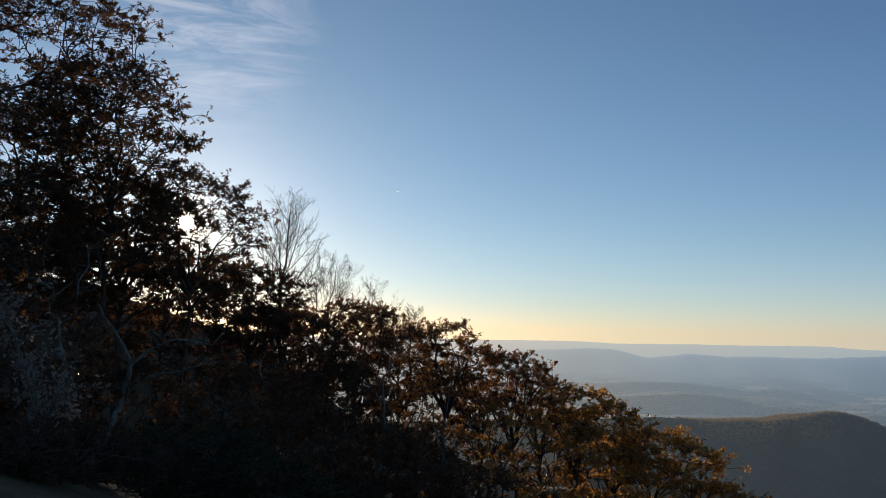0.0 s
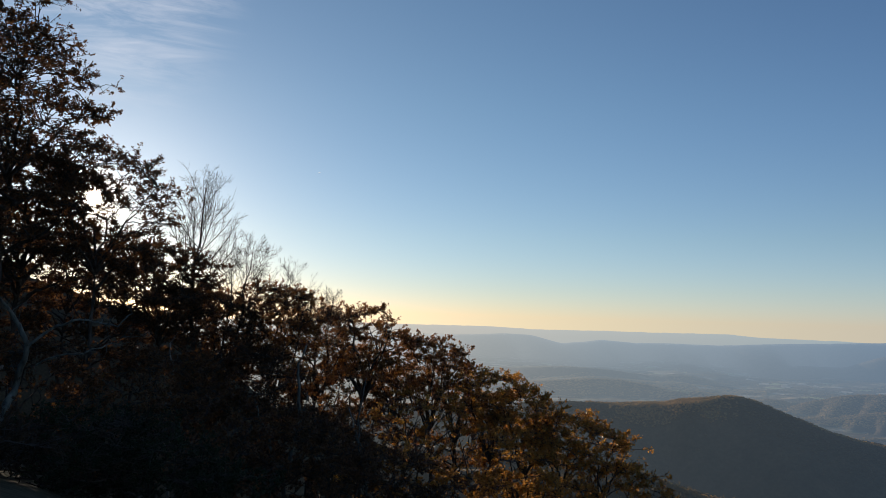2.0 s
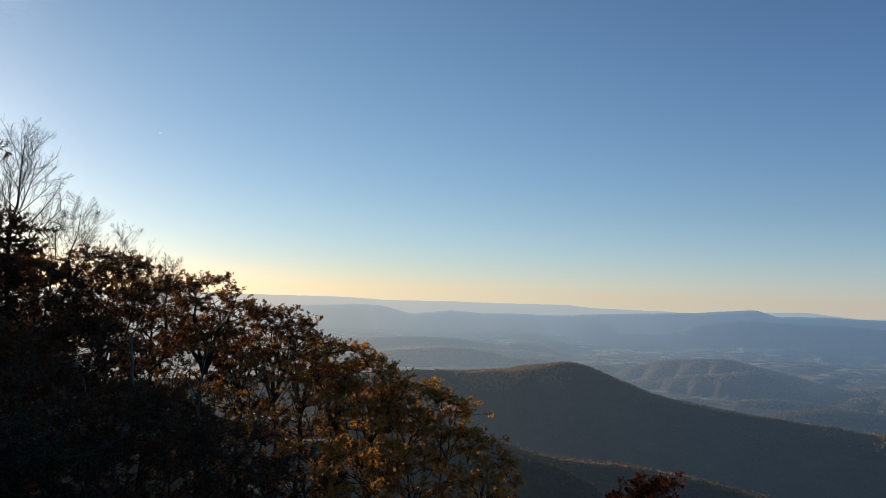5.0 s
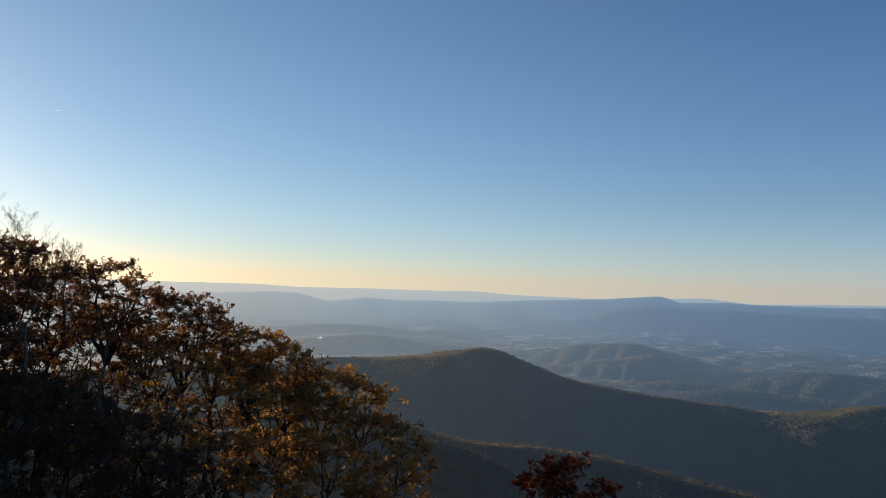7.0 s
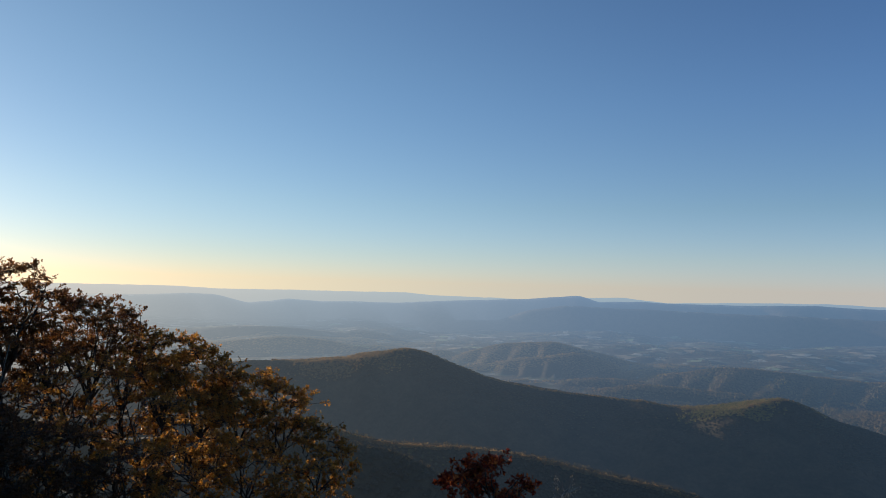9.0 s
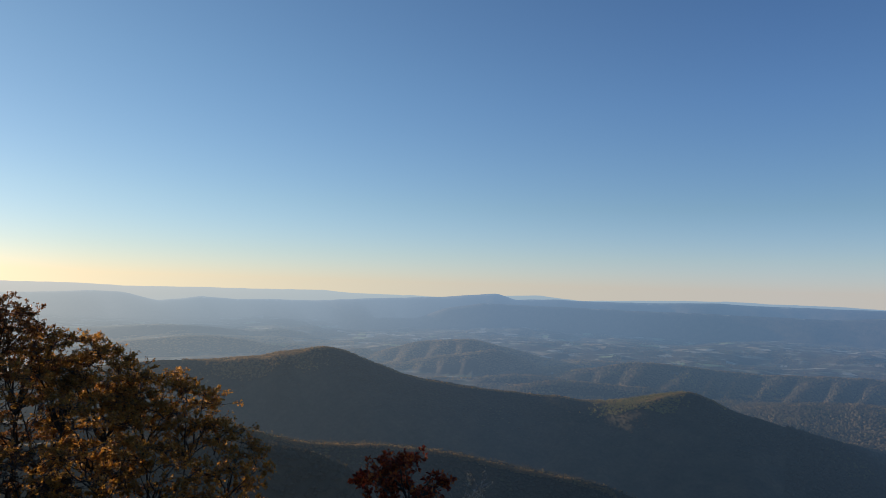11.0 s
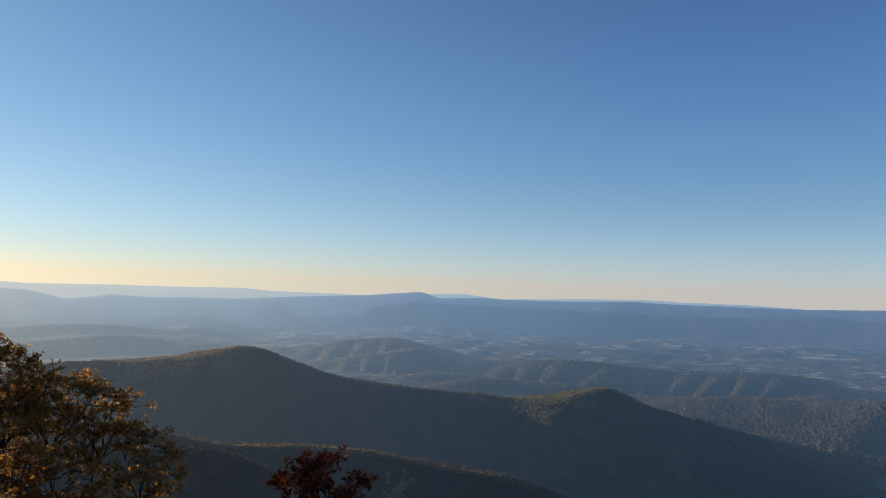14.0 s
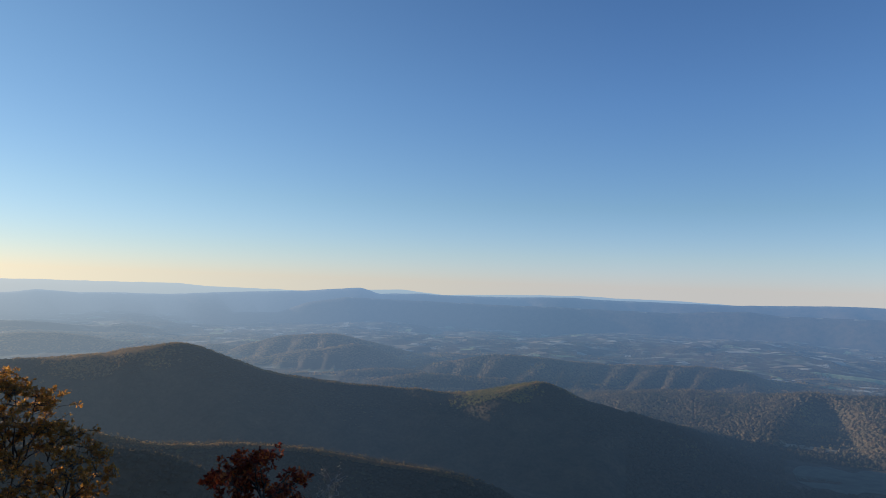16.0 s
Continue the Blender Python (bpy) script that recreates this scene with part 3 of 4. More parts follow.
def tube(points, radii, sides):
    """A tapered round bar along points: verts and quads."""
    p, r = np.asarray(points, float), np.asarray(radii, float)
    d = np.gradient(p, axis=0)
    d /= np.linalg.norm(d, axis=1, keepdims=True) + 1e-9
    ref = np.where(np.abs(d[:, 2:3]) > 0.9, np.array([[1.0, 0, 0]]), np.array([[0, 0, 1.0]]))
    u = np.cross(d, ref)
    u /= np.linalg.norm(u, axis=1, keepdims=True) + 1e-9
    w = np.cross(d, u)
    a = np.linspace(0, 2 * np.pi, sides, endpoint=False)
    ring = u[:, None] * np.cos(a)[None, :, None] + w[:, None] * np.sin(a)[None, :, None]
    v = (p[:, None] + ring * r[:, None, None]).reshape(-1, 3)
    i, j = np.meshgrid(np.arange(len(p) - 1), np.arange(sides), indexing="ij")
    k = (j + 1) % sides
    f = np.stack([i * sides + j, i * sides + k, (i + 1) * sides + k, (i + 1) * sides + j], -1).reshape(-1, 4)
    return v, f


def join(parts):
    vs, fs, n = [], [], 0
    for v, f in parts:
        vs.append(v)
        fs.append(f + n)
        n += len(v)
    return np.concatenate(vs), np.concatenate(fs)


def curve(g, a, b, lift, n, wild):
    """A wandering path from a to b that bows by lift."""
    t = np.linspace(0, 1, n)[:, None]
    p = a + (b - a) * t
    p[:, 2] += lift * np.sin(np.pi * t[:, 0])
    step = np.cumsum(g.normal(0, 1, (n, 3)), axis=0)
    step -= step[0] + (step[-1] - step[0]) * t
    return p + step * wild * np.linalg.norm(b - a) / n


def unit(v):
    return v / (np.linalg.norm(v) + 1e-9)


def leaves(g, at, along, size, slim=0.52):
    """Folded, pointed leaves at the places given: verts and quads."""
    n = len(at)
    d = along * 0.55 + g.normal(0, 0.62, (n, 3))
    d[:, 2] -= 0.18
    d /= np.linalg.norm(d, axis=1, keepdims=True) + 1e-9
    side = np.cross(d, g.normal(0, 1, (n, 3)))
    side /= np.linalg.norm(side, axis=1, keepdims=True) + 1e-9
    up = np.cross(side, d)
    s = size * g.uniform(0.6, 1.25, n)[:, None]
    fold = g.uniform(0.05, 0.3, n)[:, None] * s
    mid = at + d * s * 0.55
    v = np.stack([at, mid + side * s * slim * 0.5 + up * fold, at + d * s, mid - side * s * slim * 0.5 + up * fold], 1)
    f = np.arange(n * 4).reshape(n, 4)
    return v.reshape(-1, 3), f


def make_tree(name, label, az, dist, top_el, radius, low_el, leaf, bark, seed, count=9000, size=0.14, limbs=9,
              upright=0.35, lean=(0, 0), trunk_r=None, fork=0.8, group="", twig_r=0.011, sprays=34, pad=0.9, clump=220, tips=3):
    g = np.random.default_rng(seed)
    x, y, z0 = ground_at(az, dist)
    z0 -= 0.2
    H = EYE + dist * math.tan(radians(top_el)) - z0
    H -= 0.3 + 0.12 * radius
    low = max(0.08 * H, EYE + dist * math.tan(radians(low_el)) - z0)
    tree = new(name)
    tree.location = (x, y, z0)
    tagged(tree, label, "tree" if "shrub" not in name else "shrub", group=group)
    r0 = trunk_r or 0.010 * H + 0.05
    tip = np.array([lean[0], lean[1], H * fork])
    trunk = curve(g, np.zeros(3), tip, 0, 10, 0.16)
    tr = np.linspace(1, 0.22, 10) ** 1.1 * r0
    tr[0] *= 1.35
    mesh_object("trunk", *tube(trunk, tr, 9), bark, tree, smooth=True)
    fine, at, along, nodes, rads = [], [], [], [], []
    for i in range(limbs):
        phi = i * 2.4 + g.uniform(-0.4, 0.4)
        hz = low + (H - low) * (0.06 + 0.94 * (i + g.uniform(0, 1)) / limbs)
        share = (hz - low) / (H - low)
        dome = 0.55 + 0.45 * share / 0.6 if share < 0.6 else math.sqrt(max(0.02, 1 - ((share - 0.6) / 0.42) ** 2))
        out = radius * dome * g.uniform(0.6, 0.9)
        start = np.clip((hz - out * (0.3 + upright) * g.uniform(0.7, 1.2) - 0.15) / (H * fork), 0.22, 0.98)
        k = start * 9
        a = trunk[int(k)] + (trunk[min(9, int(k) + 1)] - trunk[int(k)]) * (k - int(k))
        b = np.array([math.cos(phi) * out, math.sin(phi) * out, hz]) + np.array([*lean, 0]) * min(1, hz / H)
        L = np.linalg.norm(b - a)
        limb = curve(g, a, b, 0.05 * L, 8, 0.28)
        # limbs that cross the sun are left out, as its glare would cover them
        mids = limb + np.array([x, y, z0 - EYE])
        if np.max(mids @ np.array(SUN_WAY) / np.linalg.norm(mids, axis=1)) > math.cos(radians(1.1)):
            continue
        lr = min(r0 * (1 - 0.6 * start) * 0.8, 0.045 + 0.042 * L)
        mesh_object("limb", *tube(limb, np.linspace(1, 0.16, 8) * lr, 6), bark, tree, smooth=True)
        nodes.append(limb)
        rads.append(np.linspace(1, 0.16, 8) * lr)
    # boughs carry flat pads of foliage all over the crown's dome, with gaps between
    nodes, rads = np.concatenate([trunk[4:], *nodes]), np.concatenate([tr[4:], *rads])
    n = max(6, count // clump)
    phi, h = g.uniform(0, 6.283, n), (np.arange(n) + g.uniform(0, 1, n)) / n
    dome = np.where(h < 0.55, 0.62 + 0.38 * h / 0.55, np.sqrt(np.clip(1 - ((h - 0.55) / 0.46) ** 2, 0.02, 1)))
    out = radius * dome * 0.93 * g.uniform(0.25, 1, n) ** 0.36
    hz = low + (H - low) * h
    pads = np.stack([np.cos(phi) * out + lean[0] * hz / H, np.sin(phi) * out + lean[1] * hz / H, hz], -1)
    wide = pad * (0.62 + 0.13 * radius) * g.uniform(0.65, 1.4, n)
    for c, wd in zip(pads, wide):
        far = np.linalg.norm(nodes - c, axis=1) + 0.9 * np.maximum(0, nodes[:, 2] - c[2] + 0.2)
        k = int(np.argmin(far))
        p = nodes[k]
        bl = np.linalg.norm(c - p) + 1e-6
        bough = curve(g, p, c, 0.08 * bl, 6, 0.35)
        br0 = max(min(rads[k] * 0.85, 0.028 + 0.024 * bl), twig_r * 2.4)
        fine.append(tube(bough, np.linspace(1, 0.4, 6) * br0, 3))
        # forks fan out from the bough's end, and each ends in short twigs with a tuft of leaves
        forks = max(3, clump // sprays)
        for m in range(forks):
            turn, rise = g.uniform(0, 6.283), g.uniform(-0.25, 1.0)
            q = c + np.array([math.cos(turn), math.sin(turn), 0.42 * rise]) * wd * g.uniform(0.25, 0.85)
            start = bough[int(g.integers(3, 6))]
            fine.append(tube(curve(g, start, q, 0.04 * wd, 3, 0.3), np.linspace(1.5, 0.9, 3) * twig_r, 3))
            d = unit(q - start)
            for m in range(tips):
                dd = unit(d * 0.6 + g.normal(0, 0.6, 3) * np.array([1, 1, 0.7]) + np.array([0, 0, 0.2]))
                e = q + dd * g.uniform(0.12, 0.5) * (0.6 + 0.5 * wd)
                fine.append(tube(np.array([q, e]), np.array([0.9, 0.5]) * twig_r, 3))
                at.append((q, e))
                along.append(dd)
    # twigs across the sun are taken out, in place of the glare that hides them
    mids = np.array([v.mean(axis=0) for v, f in fine]) + np.array([x, y, z0 - EYE])
    mids /= np.linalg.norm(mids, axis=1, keepdims=True)
    shut = mids @ np.array(SUN_WAY) > math.cos(radians(0.65))
    fine = [q for q, gone in zip(fine, shut) if not gone]
    tagged(mesh_object("branchwork", *join(fine), bark, tree), kind="stuff")
    pair = np.array(at)
    # whole sprays hold more or fewer leaves, so that gaps stay open
    weight = g.gamma(2.0, 1.0, len(pair))
    pick = g.choice(len(pair), count, p=weight / weight.sum())
    u = 1 - g.uniform(0, 0.9, count)[:, None] ** 2.2
    spot = pair[pick, 0] + (pair[pick, 1] - pair[pick, 0]) * u + g.normal(0, 0.025, (count, 3))
    # leaves round the sun are taken out too: its glare is cut into the crowns
    rel = spot + np.array([x, y, z0 - EYE])
    rel /= np.linalg.norm(rel, axis=1, keepdims=True)
    clear = np.degrees(np.arccos(np.clip(rel @ np.array(SUN_WAY), -1, 1))) > g.uniform(0.42, 1.0, count)
    v, f = leaves(g, spot[clear], np.array(along)[pick][clear], size)
    tagged(mesh_object("crown", v, f, leaf, tree), kind="stuff")
    return tree


OAK = "tall oak with sparse dry brown leaves on a steep slope"
RUSTY = "rust-leaved autumn oak with twiggy top on a slope"
GOLDEN = "golden and olive autumn oak backlit on a steep slope"
BARE = "slender leafless tree with fine ascending grey twigs"
TREES = [
    # label, az, dist, top, radius, low, leaf, count
    (OAK, -36.5, 28, 30, 5.2, 4, BROWN, 32300),
    (OAK, -31.5, 31, 17, 3.6, 5, BROWN, 12800),
    (OAK, -26.1, 31, 20.4, 3.7, 4, BROWN, 26400),
    (OAK, -19.9, 33, 12.6, 3.0, 3, BROWN, 14600),
    (OAK, -24.5, 35, 12, 3.8, 1, BROWN, 20200),
    (OAK, -32, 33, 11, 4.2, 0, BROWN, 16800),
    (OAK, -15.2, 36, 5.9, 2.5, -1, BROWN, 14600),
    (OAK, -20, 42, 4.5, 3.4, -4, BROWN, 7500),
    (OAK, -28, 42, 6, 4.2, -4, BROWN, 9000),
    (RUSTY, -6.9, 40, 3.2, 3.2, -3.5, RUST, 19800),
    (RUSTY, -3.3, 41, 1.4, 2.6, -5, RUST, 9200),
    (OAK, 0.35, 41, 1.8, 2.6, -4.5, RUST, 11200),
    (OAK, 2.9, 42, -0.5, 2.4, -6, RUST, 10000),
    (OAK, 5.7, 41, -0.6, 2.1, -7, RUST, 6400),
    (OAK, 7.8, 41, -1.5, 2.1, -7, RUST, 6200),
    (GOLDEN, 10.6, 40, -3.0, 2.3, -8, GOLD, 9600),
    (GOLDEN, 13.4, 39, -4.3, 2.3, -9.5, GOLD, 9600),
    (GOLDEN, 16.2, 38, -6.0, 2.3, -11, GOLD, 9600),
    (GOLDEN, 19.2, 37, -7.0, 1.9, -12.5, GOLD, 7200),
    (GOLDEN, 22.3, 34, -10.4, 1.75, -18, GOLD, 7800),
    (OAK, -28.6, 33, 24.6, 3.7, 10, BROWN, 14700),
    (OAK, -21.5, 48, 6.6, 3.4, -2, BROWN, 5900),
    (OAK, -17.0, 47, 5.0, 3.2, -3, BROWN, 5900),
    (OAK, -12.8, 46, 3.0, 3.0, -4, BROWN, 5700),
    (OAK, -11.5, 37, 2.2, 2.8, -5, BROWN, 15900),
    (OAK, -9.0, 34, -1.8, 2.7, -8, BROWN, 11200),
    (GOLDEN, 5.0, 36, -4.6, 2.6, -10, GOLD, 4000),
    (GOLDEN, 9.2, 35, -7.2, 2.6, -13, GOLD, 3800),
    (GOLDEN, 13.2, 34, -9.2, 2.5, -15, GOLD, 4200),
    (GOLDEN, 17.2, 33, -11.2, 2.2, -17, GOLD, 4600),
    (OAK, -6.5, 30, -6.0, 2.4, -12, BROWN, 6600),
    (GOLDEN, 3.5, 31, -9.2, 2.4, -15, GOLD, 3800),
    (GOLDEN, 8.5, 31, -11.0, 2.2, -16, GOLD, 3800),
    (OAK, -15, 30, -2.0, 2.6, -9, BROWN, 10200),
    (OAK, -9, 50, -3.5, 3.4, -10, BROWN, 5700),
    (OAK, -3.5, 36, -3.2, 2.5, -9, RUST, 4400),
    (OAK, 0.6, 37, -3.4, 2.4, -10, RUST, 3700),
    (OAK, -1.5, 31, -7.5, 2.3, -13, BROWN, 4000),
    (OAK, -2.0, 46, -2.4, 3.2, -10, BROWN, 5500),
    (OAK, 3.0, 46, -3.2, 3.0, -11, BROWN, 5200),
    (OAK, 8.0, 44, -4.6, 2.8, -12, RUST, 6400),
    (GOLDEN, 12.6, 42, -7.2, 2.5, -14, GOLD, 8300),
]
# the trunks that show thick and dark below their crowns
STOUT = {0.35: 0.36, 5.7: 0.24, 13.4: 0.2, -24.5: 0.3, -15.2: 0.2}
made = []
for i, (label, az, dist, top, rad, low, leaf, count) in enumerate(TREES):
    made.append(make_tree("oak_tree", label, az, dist, top, rad, low, leaf, BARK, 100 + i, int(count * (0.95 if dist > 33 else 1.12)), size=0.2 if dist > 44 else 0.165 if dist > 41 else 0.125 if top > 12 else 0.14, group="oaks on the slope",
                          limbs=int(6 + rad * 1.8), fork=0.66, trunk_r=STOUT.get(az)))
# more of the same wood behind
for i, (az, dist, k) in enumerate(((-35, 58, len(made) - 1), (-30.5, 64, len(made) - 1))):
    x, y, z = ground_at(az, dist)
    copy_thing(made[k], pose(x, y, z - 0.3, 0, 0, 70 + 97 * i))

SHRUBS = [
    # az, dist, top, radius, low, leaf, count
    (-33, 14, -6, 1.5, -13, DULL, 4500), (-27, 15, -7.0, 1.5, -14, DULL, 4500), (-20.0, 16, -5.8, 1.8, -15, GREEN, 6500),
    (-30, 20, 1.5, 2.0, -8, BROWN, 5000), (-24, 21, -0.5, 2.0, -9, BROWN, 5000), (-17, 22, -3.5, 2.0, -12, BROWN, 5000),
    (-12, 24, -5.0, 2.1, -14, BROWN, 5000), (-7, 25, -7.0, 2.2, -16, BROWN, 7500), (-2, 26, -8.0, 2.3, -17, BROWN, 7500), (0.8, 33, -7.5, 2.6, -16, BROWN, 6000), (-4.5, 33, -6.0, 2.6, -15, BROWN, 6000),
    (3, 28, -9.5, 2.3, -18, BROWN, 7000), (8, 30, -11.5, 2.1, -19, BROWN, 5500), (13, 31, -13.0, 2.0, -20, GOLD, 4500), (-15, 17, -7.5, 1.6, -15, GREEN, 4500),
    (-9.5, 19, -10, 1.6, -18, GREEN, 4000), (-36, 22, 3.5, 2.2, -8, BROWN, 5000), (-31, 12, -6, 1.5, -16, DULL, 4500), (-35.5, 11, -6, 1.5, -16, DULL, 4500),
    (-27, 60, 9.5, 3.8, 1, BROWN, 5500), (-22.5, 61, 7.8, 3.8, 0, BROWN, 5500), (-18, 60, 6.0, 3.6, -1, BROWN, 5500), (-13.5, 62, 2.4, 3.4, -2, BROWN, 5000),
    (-34.5, 57, 12.0, 4.6, 3, BROWN, 7000), (-29.5, 58, 10.0, 4.4, 2, BROWN, 7000), (-25.0, 57, 10.0, 4.2, 1, BROWN, 6500), (-38.5, 54, 13.0, 4.6, 3, BROWN, 7000),
    (-9.5, 60, -0.5, 3.4, -5, BROWN, 5000), (-5.5, 60, -3.5, 3.2, -9, BROWN, 4500),
]
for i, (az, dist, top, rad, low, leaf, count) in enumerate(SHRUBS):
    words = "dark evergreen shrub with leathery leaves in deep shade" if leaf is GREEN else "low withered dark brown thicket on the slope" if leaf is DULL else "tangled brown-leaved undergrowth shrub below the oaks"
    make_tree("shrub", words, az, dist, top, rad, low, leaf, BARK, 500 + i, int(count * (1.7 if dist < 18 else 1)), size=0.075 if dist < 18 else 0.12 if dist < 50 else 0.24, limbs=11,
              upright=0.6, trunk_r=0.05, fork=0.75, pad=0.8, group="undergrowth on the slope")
def bare_tree(az, dist, top_el, low_el, reach, lean, seed, stems=1, angle=40):
    """A leafless tree: straight leaders with ascending side branches, each feathered with fine twigs."""
    g = np.random.default_rng(seed)
    x, y, z0 = ground_at(az, dist)
    z0 -= 0.2
    H = EYE + dist * math.tan(radians(top_el)) - z0
    low = EYE + dist * math.tan(radians(low_el)) - z0
    tree = new("bare_tree")
    tree.location = (x, y, z0)
    tagged(tree, BARE, "tree", group="bare trees")
    fine = []

    def grow(p, d, length, radius, level):
        bend = unit(np.cross(d, g.normal(0, 1, 3))) * 0.07 * length + np.array([0, 0, 0.18 * length])
        t = np.linspace(0, 1, 5)[:, None]
        path = p + d * length * t + bend * t * t + np.concatenate([np.zeros((1, 3)), g.normal(0, 0.012, (4, 3)) * length])
        bar = tube(path, np.linspace(1, 0.42, 5) * radius, 4 if level < 2 else 3)
        if level == 0:
            mesh_object("limb", *bar, BARK, tree, smooth=True)
        else:
            fine.append(bar)
        if level < 3:
            for k in range((7, 5, 3)[level]):
                u = 0.22 + 0.78 * (k + g.random()) / (7, 5, 3)[level]
                q = path[min(3, int(u * 4))] + (path[min(3, int(u * 4)) + 1] - path[min(3, int(u * 4))]) * (u * 4 - min(3, int(u * 4)))
                out = unit(np.cross(d, g.normal(0, 1, 3)))
                a = radians(g.uniform(26, 56))
                grow(q, unit(d * math.cos(a) + out * math.sin(a) + np.array([0, 0, 0.06])), length * g.uniform(0.38, 0.62) * (1.15 - 0.5 * u), max(radius * 0.48, 0.0050), level + 1)

    for n in range(stems):
        tip = np.array([lean[0] + 0.4 * reach * g.normal() * (n > 0), lean[1], H * (1 if n == 0 else g.uniform(0.86, 0.96))])
        trunk = curve(g, np.array([0.12 * n, 0, 0]), tip, 0, 14, 0.10)
        thick = np.linspace(1, 0.07, 14) ** 0.9 * (0.011 * H + 0.02) / stems ** 0.5
        mesh_object("trunk", *tube(trunk, thick, 8), BARK, tree, smooth=True)
        count = int(19 / stems ** 0.5)
        for i in range(count):
            u = (i + g.random()) / count
            k = (low + (H - low) * u * 0.97) / H * 13
            k0 = min(12, int(k))
            p = trunk[k0] + (trunk[k0 + 1] - trunk[k0]) * (k - k0)
            phi, a = i * 2.4 + g.uniform(-0.5, 0.5), radians(g.uniform(0.75, 1.25) * angle)
            d = np.array([math.cos(phi) * math.sin(a), math.sin(phi) * math.sin(a), math.cos(a)])
            grow(p, d, reach * (1.25 - 0.85 * u) * g.uniform(0.75, 1.1), max(0.008, thick[k0] * 0.38), 0)
    tagged(mesh_object("branchwork", *join(fine), BARK, tree), kind="stuff")


bare_tree(-13.3, 37, 9.7, 1.0, 3.0, (0.45, 0), 201)
bare_tree(-11.3, 38, 5.4, -0.5, 2.4, (1.7, 0), 202, 2, 38)
bare_tree(-6.9, 39, 3.6, -1.0, 2.0, (0.8, 0), 203, 3, 36)
bare_tree(-4.0, 40, 1.7, -2.5, 1.7, (1.2, 0), 204, 2, 38)
make_tree("maple_tree", "young tree with glossy dark red leaves below the overlook", 36.8, 23, -12.1, 1.5, -17.5, RED, BARK, 311, 3200, size=0.165, limbs=13, upright=0.6, pad=0.55, sprays=26, clump=130)
make_tree("bare_shrub", "small leafless shrub with pale grey twigs", 42.4, 12, -13.4, 0.10, -19, SEED, STRAW, 302, 700, size=0.03, limbs=9, upright=0.9, trunk_r=0.015, twig_r=0.005, pad=0.25, sprays=40)
for az, top in ((50.1, -16.1), (51.8, -16.2)):
    make_tree("shrub", "low shrub tip with a few yellow leaves", az, 20, top, 0.35, -20, GOLD, BARK, int(az * 10), 130, size=0.10, limbs=6, upright=0.8, trunk_r=0.03, group="undergrowth on the slope")


def spot(az, el, dist):
    return np.array([*(dist * np.array([math.sin(radians(az)), math.cos(radians(az))])), EYE + dist * math.tan(radians(el))])


def stem_thing(name, label, dist, stems, bark, seed, twigs=10, leaf=None, group=""):
    """A slender or broken tree: its first stem runs from the ground up, the others are limbs. Each stem: thickness, then azimuths and elevations."""
    g = np.random.default_rng(seed)
    az, el = stems[0][1][0]
    x, y, z0 = ground_at(az, dist)
    tree = new(name)
    tree.location = (x, y, z0 - 0.1)
    base = np.array([x, y, z0 - 0.1])
    tagged(tree, label, "tree", group=group)
    fine, at, along = [], [], []
    for k, (thick, line) in enumerate(stems):
        pts = [spot(a, e, dist + 0.25 * g.normal()) - base for a, e in line]
        if k == 0:
            pts = [np.zeros(3)] + pts
        path = np.concatenate([curve(g, a, b, 0, 6, 0.25)[: None if i == len(pts) - 2 else -1] for i, (a, b) in enumerate(zip(pts, pts[1:]))])
        mesh_object("trunk" if k == 0 else "limb", *tube(path, np.linspace(1, 0.35, len(path)) * thick, 7), bark, tree, smooth=True)
        for j in range(twigs):
            p = path[int(g.integers(len(path) // 3, len(path)))]
            e = p + (g.normal(0, 0.6, 3) + np.array([0, 0, 0.5])) * g.uniform(0.25, 0.7)
            fine.append(tube(curve(g, p, e, 0, 4, 0.4), np.linspace(1, 0.3, 4) * min(0.012, thick * 0.4), 3))
            at.append((p, e))
            along.append(unit(e - p))
    if fine:
        tagged(mesh_object("branchwork", *join(fine), bark, tree), kind="stuff")
    if leaf:
        pair = np.array(at)
        pick = g.integers(0, len(pair), 40 * twigs)
        sp = pair[pick, 0] + (pair[pick, 1] - pair[pick, 0]) * g.uniform(0.2, 1.1, (len(pick), 1)) + g.normal(0, 0.08, (len(pick), 3))
        tagged(mesh_object("crown", *leaves(g, sp, np.array(along)[pick], 0.10), leaf, tree), kind="stuff")
    return tree


stem_thing("dead_tree", "leaning dead tree with pale lichen-covered broken limbs", 19, [
    (0.15, ((-25.0, -11.0), (-24.9, -8.1), (-24.1, -5.1), (-23.7, -2.5))), (0.065, ((-23.6, -2.6), (-24.8, -0.3), (-26.1, 1.8))),
    (0.036, ((-23.8, -3.0), (-22.2, -1.3), (-20.9, -0.7), (-19.3, -0.8), (-18.0, -1.1), (-17.1, -0.1))),
    (0.025, ((-23.0, -3.9), (-20.1, -3.1), (-18.3, -2.3), (-15.9, -1.4)))], LICHEN, 701, 7)
stem_thing("sapling", "forked sapling with lichen-grey bark in deep shade", 17, [
    (0.06, ((-27.8, -7.5), (-28.0, -2.3), (-28.6, 0.7), (-29.0, 2.8))), (0.03, ((-29.0, 2.8), (-30.9, 3.5))), (0.03, ((-28.4, 0.2), (-27.5, 2.5), (-27.1, 5.8)))], LICHEN, 702, 9, group="saplings")
stem_thing("sapling", "leaning grey sapling with a few pale leaves", 15, [(0.05, ((-29.5, -6.9), (-30.2, -2.9), (-31.1, -0.6), (-32.1, 0.7)))], LICHEN, 703, 12, PALE, group="saplings")
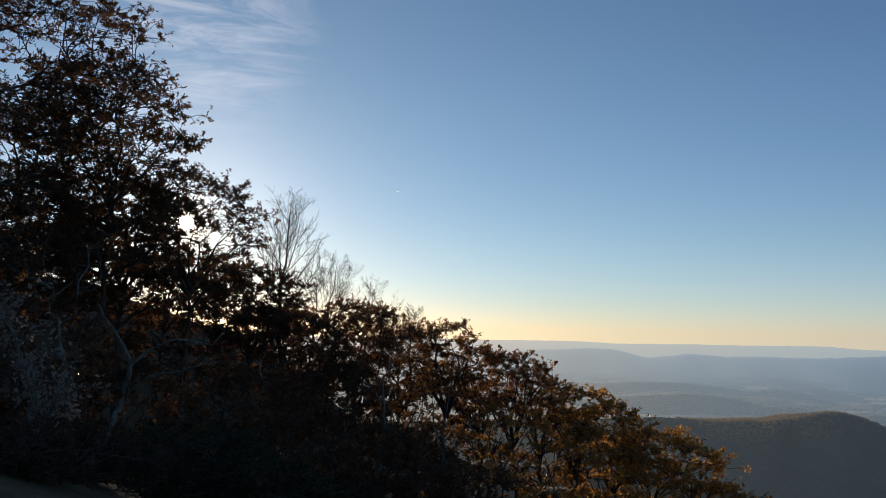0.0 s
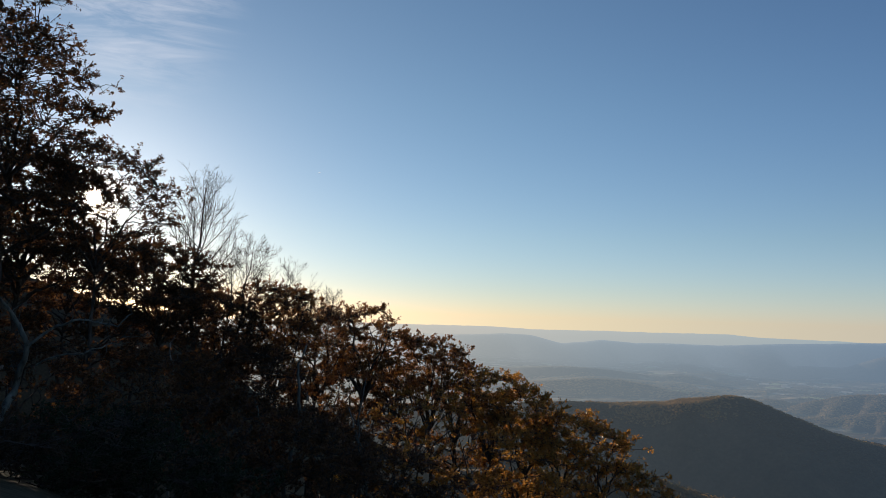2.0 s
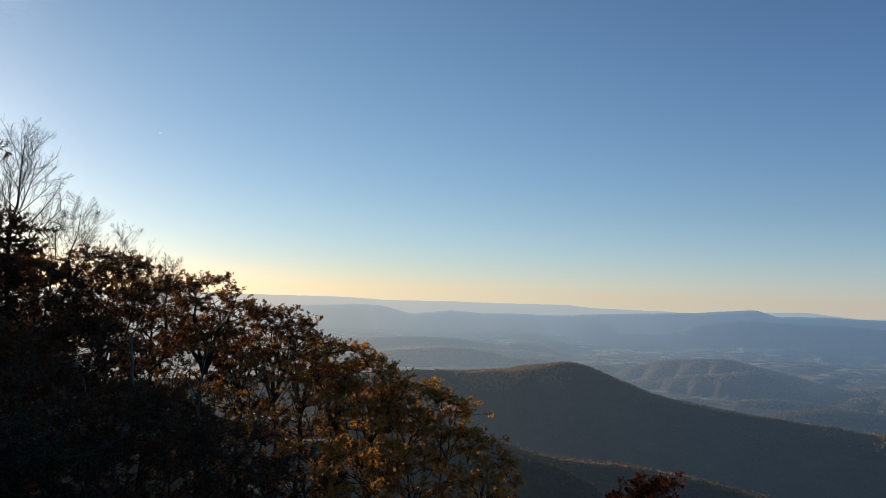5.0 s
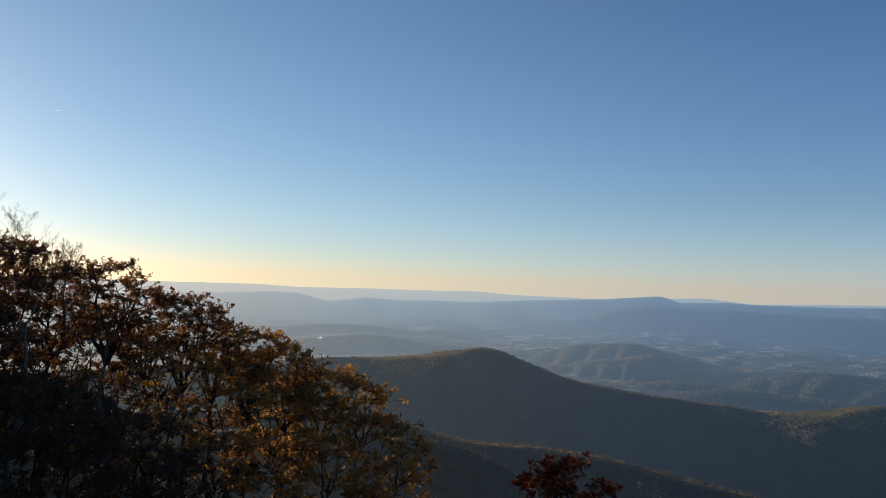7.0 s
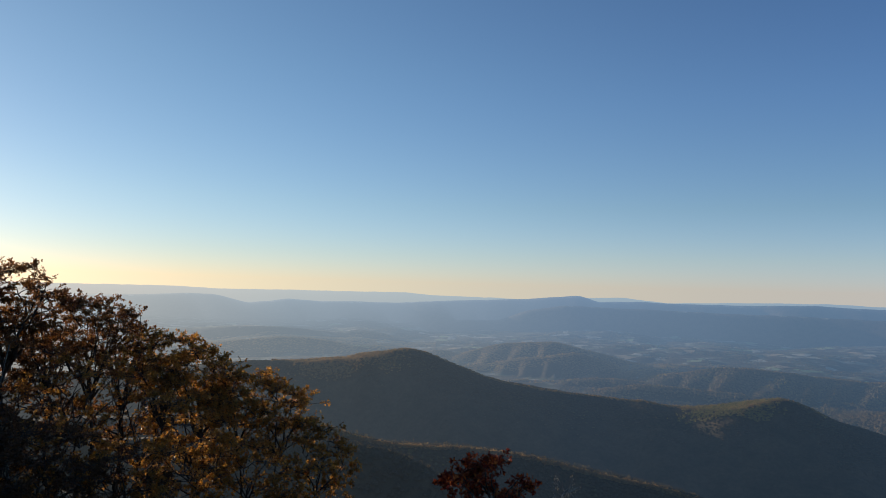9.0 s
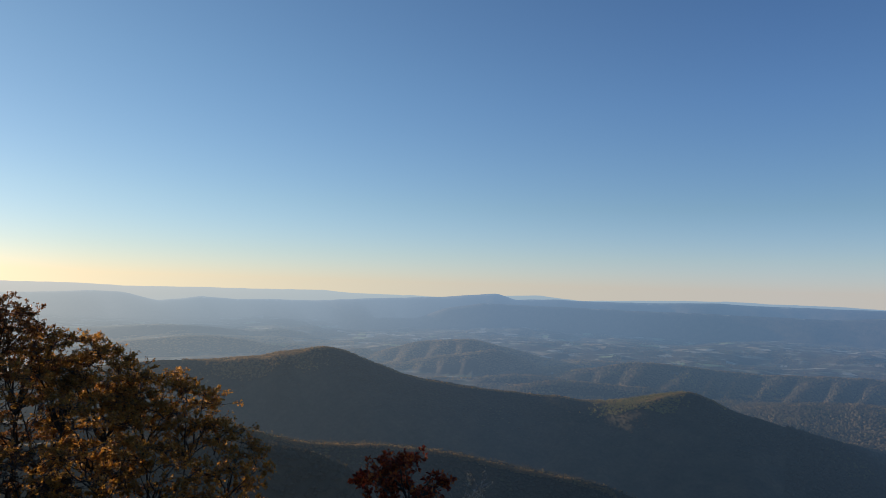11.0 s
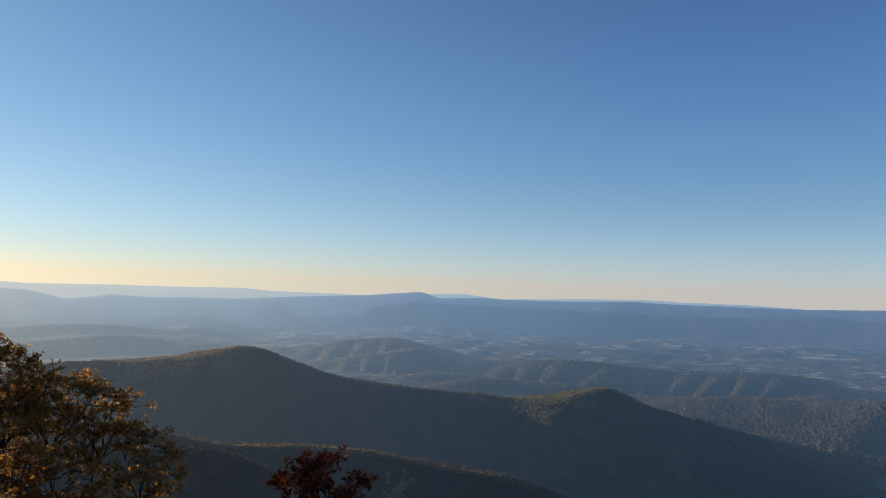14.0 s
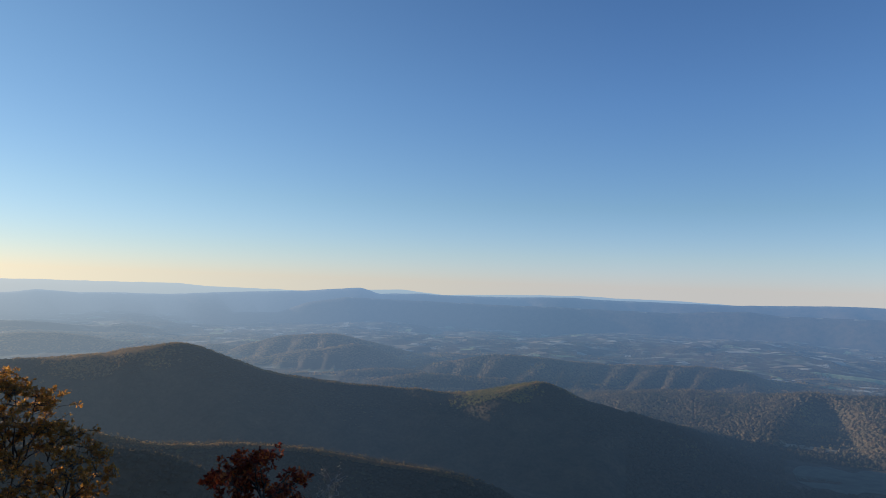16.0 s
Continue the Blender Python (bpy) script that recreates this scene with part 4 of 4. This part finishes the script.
stem_thing("sapling", "slender sapling with pale withered leaves in shade", 13, [(0.035, ((-29.2, -9.5), (-29.4, -5.5), (-29.8, -2.6))), (0.02, ((-29.3, -7), (-28.2, -4.2)))], LICHEN, 704, 22, PALE, group="saplings")
stem_thing("sapling", "pale grey forked sapling among the oaks", 29, [(0.11, ((-5.5, -12.4), (-4.6, -6.5), (-4.2, -2.1))), (0.06, ((-5.0, -9.0), (-3.9, -6.0)))], LICHEN, 705, 8, group="saplings")
stem_thing("sapling", "pale grey bent sapling among the oaks", 28, [(0.07, ((-5.3, -13.0), (-6.7, -9.1), (-7.9, -6.5)))], LICHEN, 706, 6, group="saplings")
stem_thing("sapling", "pale curved sapling beside a thick oak trunk", 30, [(0.06, ((1.0, -12.8), (0.2, -9.4), (0.6, -4.6))), (0.06, ((0.5, -10.0), (-0.2, -8.6), (-0.7, -6.9)))], LICHEN, 707, 4, group="saplings")
stem_thing("sapling", "tall straight grey sapling among the oaks", 30, [(0.07, ((-13.9, -11.0), (-14.1, -6.0), (-14.4, -2.2)))], BARK_GREY, 708, 7, group="saplings")
stem_thing("sapling", "small broken grey sapling in the undergrowth", 26, [(0.06, ((-10.6, -13.0), (-10.4, -9.8), (-11.6, -9.3)))], LICHEN, 709, 3, group="saplings")

# a short vapour trail, high up
trail_way = way(-4.05, 11.65)
trail = Nodes("vapour")
trail_s = trail.add("ShaderNodeBsdfTranslucent", Color=(0.45, 0.45, 0.45, 1))
along = np.linspace(-11, 11, 13)
half = 1.1 * np.sqrt(np.clip(1 - (along / 11.5) ** 2, 0, 1)) * (1 + 0.3 * np.sin(along * 0.9))
v = np.concatenate([np.stack([along, along * 0, half], -1), np.stack([along, along * 0, -half], -1)])
f = np.array([[i, i + 1, i + 14, i + 13] for i in range(12)])
vapour = mesh_object("backdrop_vapour_trail", v, f, trail.done(trail_s.outputs[0]), smooth=True)
vapour.matrix_world = Matrix.Translation(trail_way * 4700) @ pose(0, 0, 0, 0, -9, 4)
tagged(vapour, "short white vapour trail in the evening sky", "vapour trail", kind="structure")

# the sun's disc, far behind everything
disc = Nodes("sun_disc")
glow_disc = disc.add("ShaderNodeEmission", Color=(1.0, 0.90, 0.70, 1), Strength=30.0)
clear_disc = disc.add("ShaderNodeBsdfTransparent")
both = disc.add("ShaderNodeAddShader")
disc.link(glow_disc.outputs[0], both.inputs[0])
disc.link(clear_disc.outputs[0], both.inputs[1])
v, f = icosphere(3)
sun_ball = mesh_object("backdrop_sun", v * 40, f, disc.done(both.outputs[0]), smooth=True)
sun_ball.location = SUN_WAY * 4800
tagged(sun_ball, "low white evening sun", "sun", kind="structure")
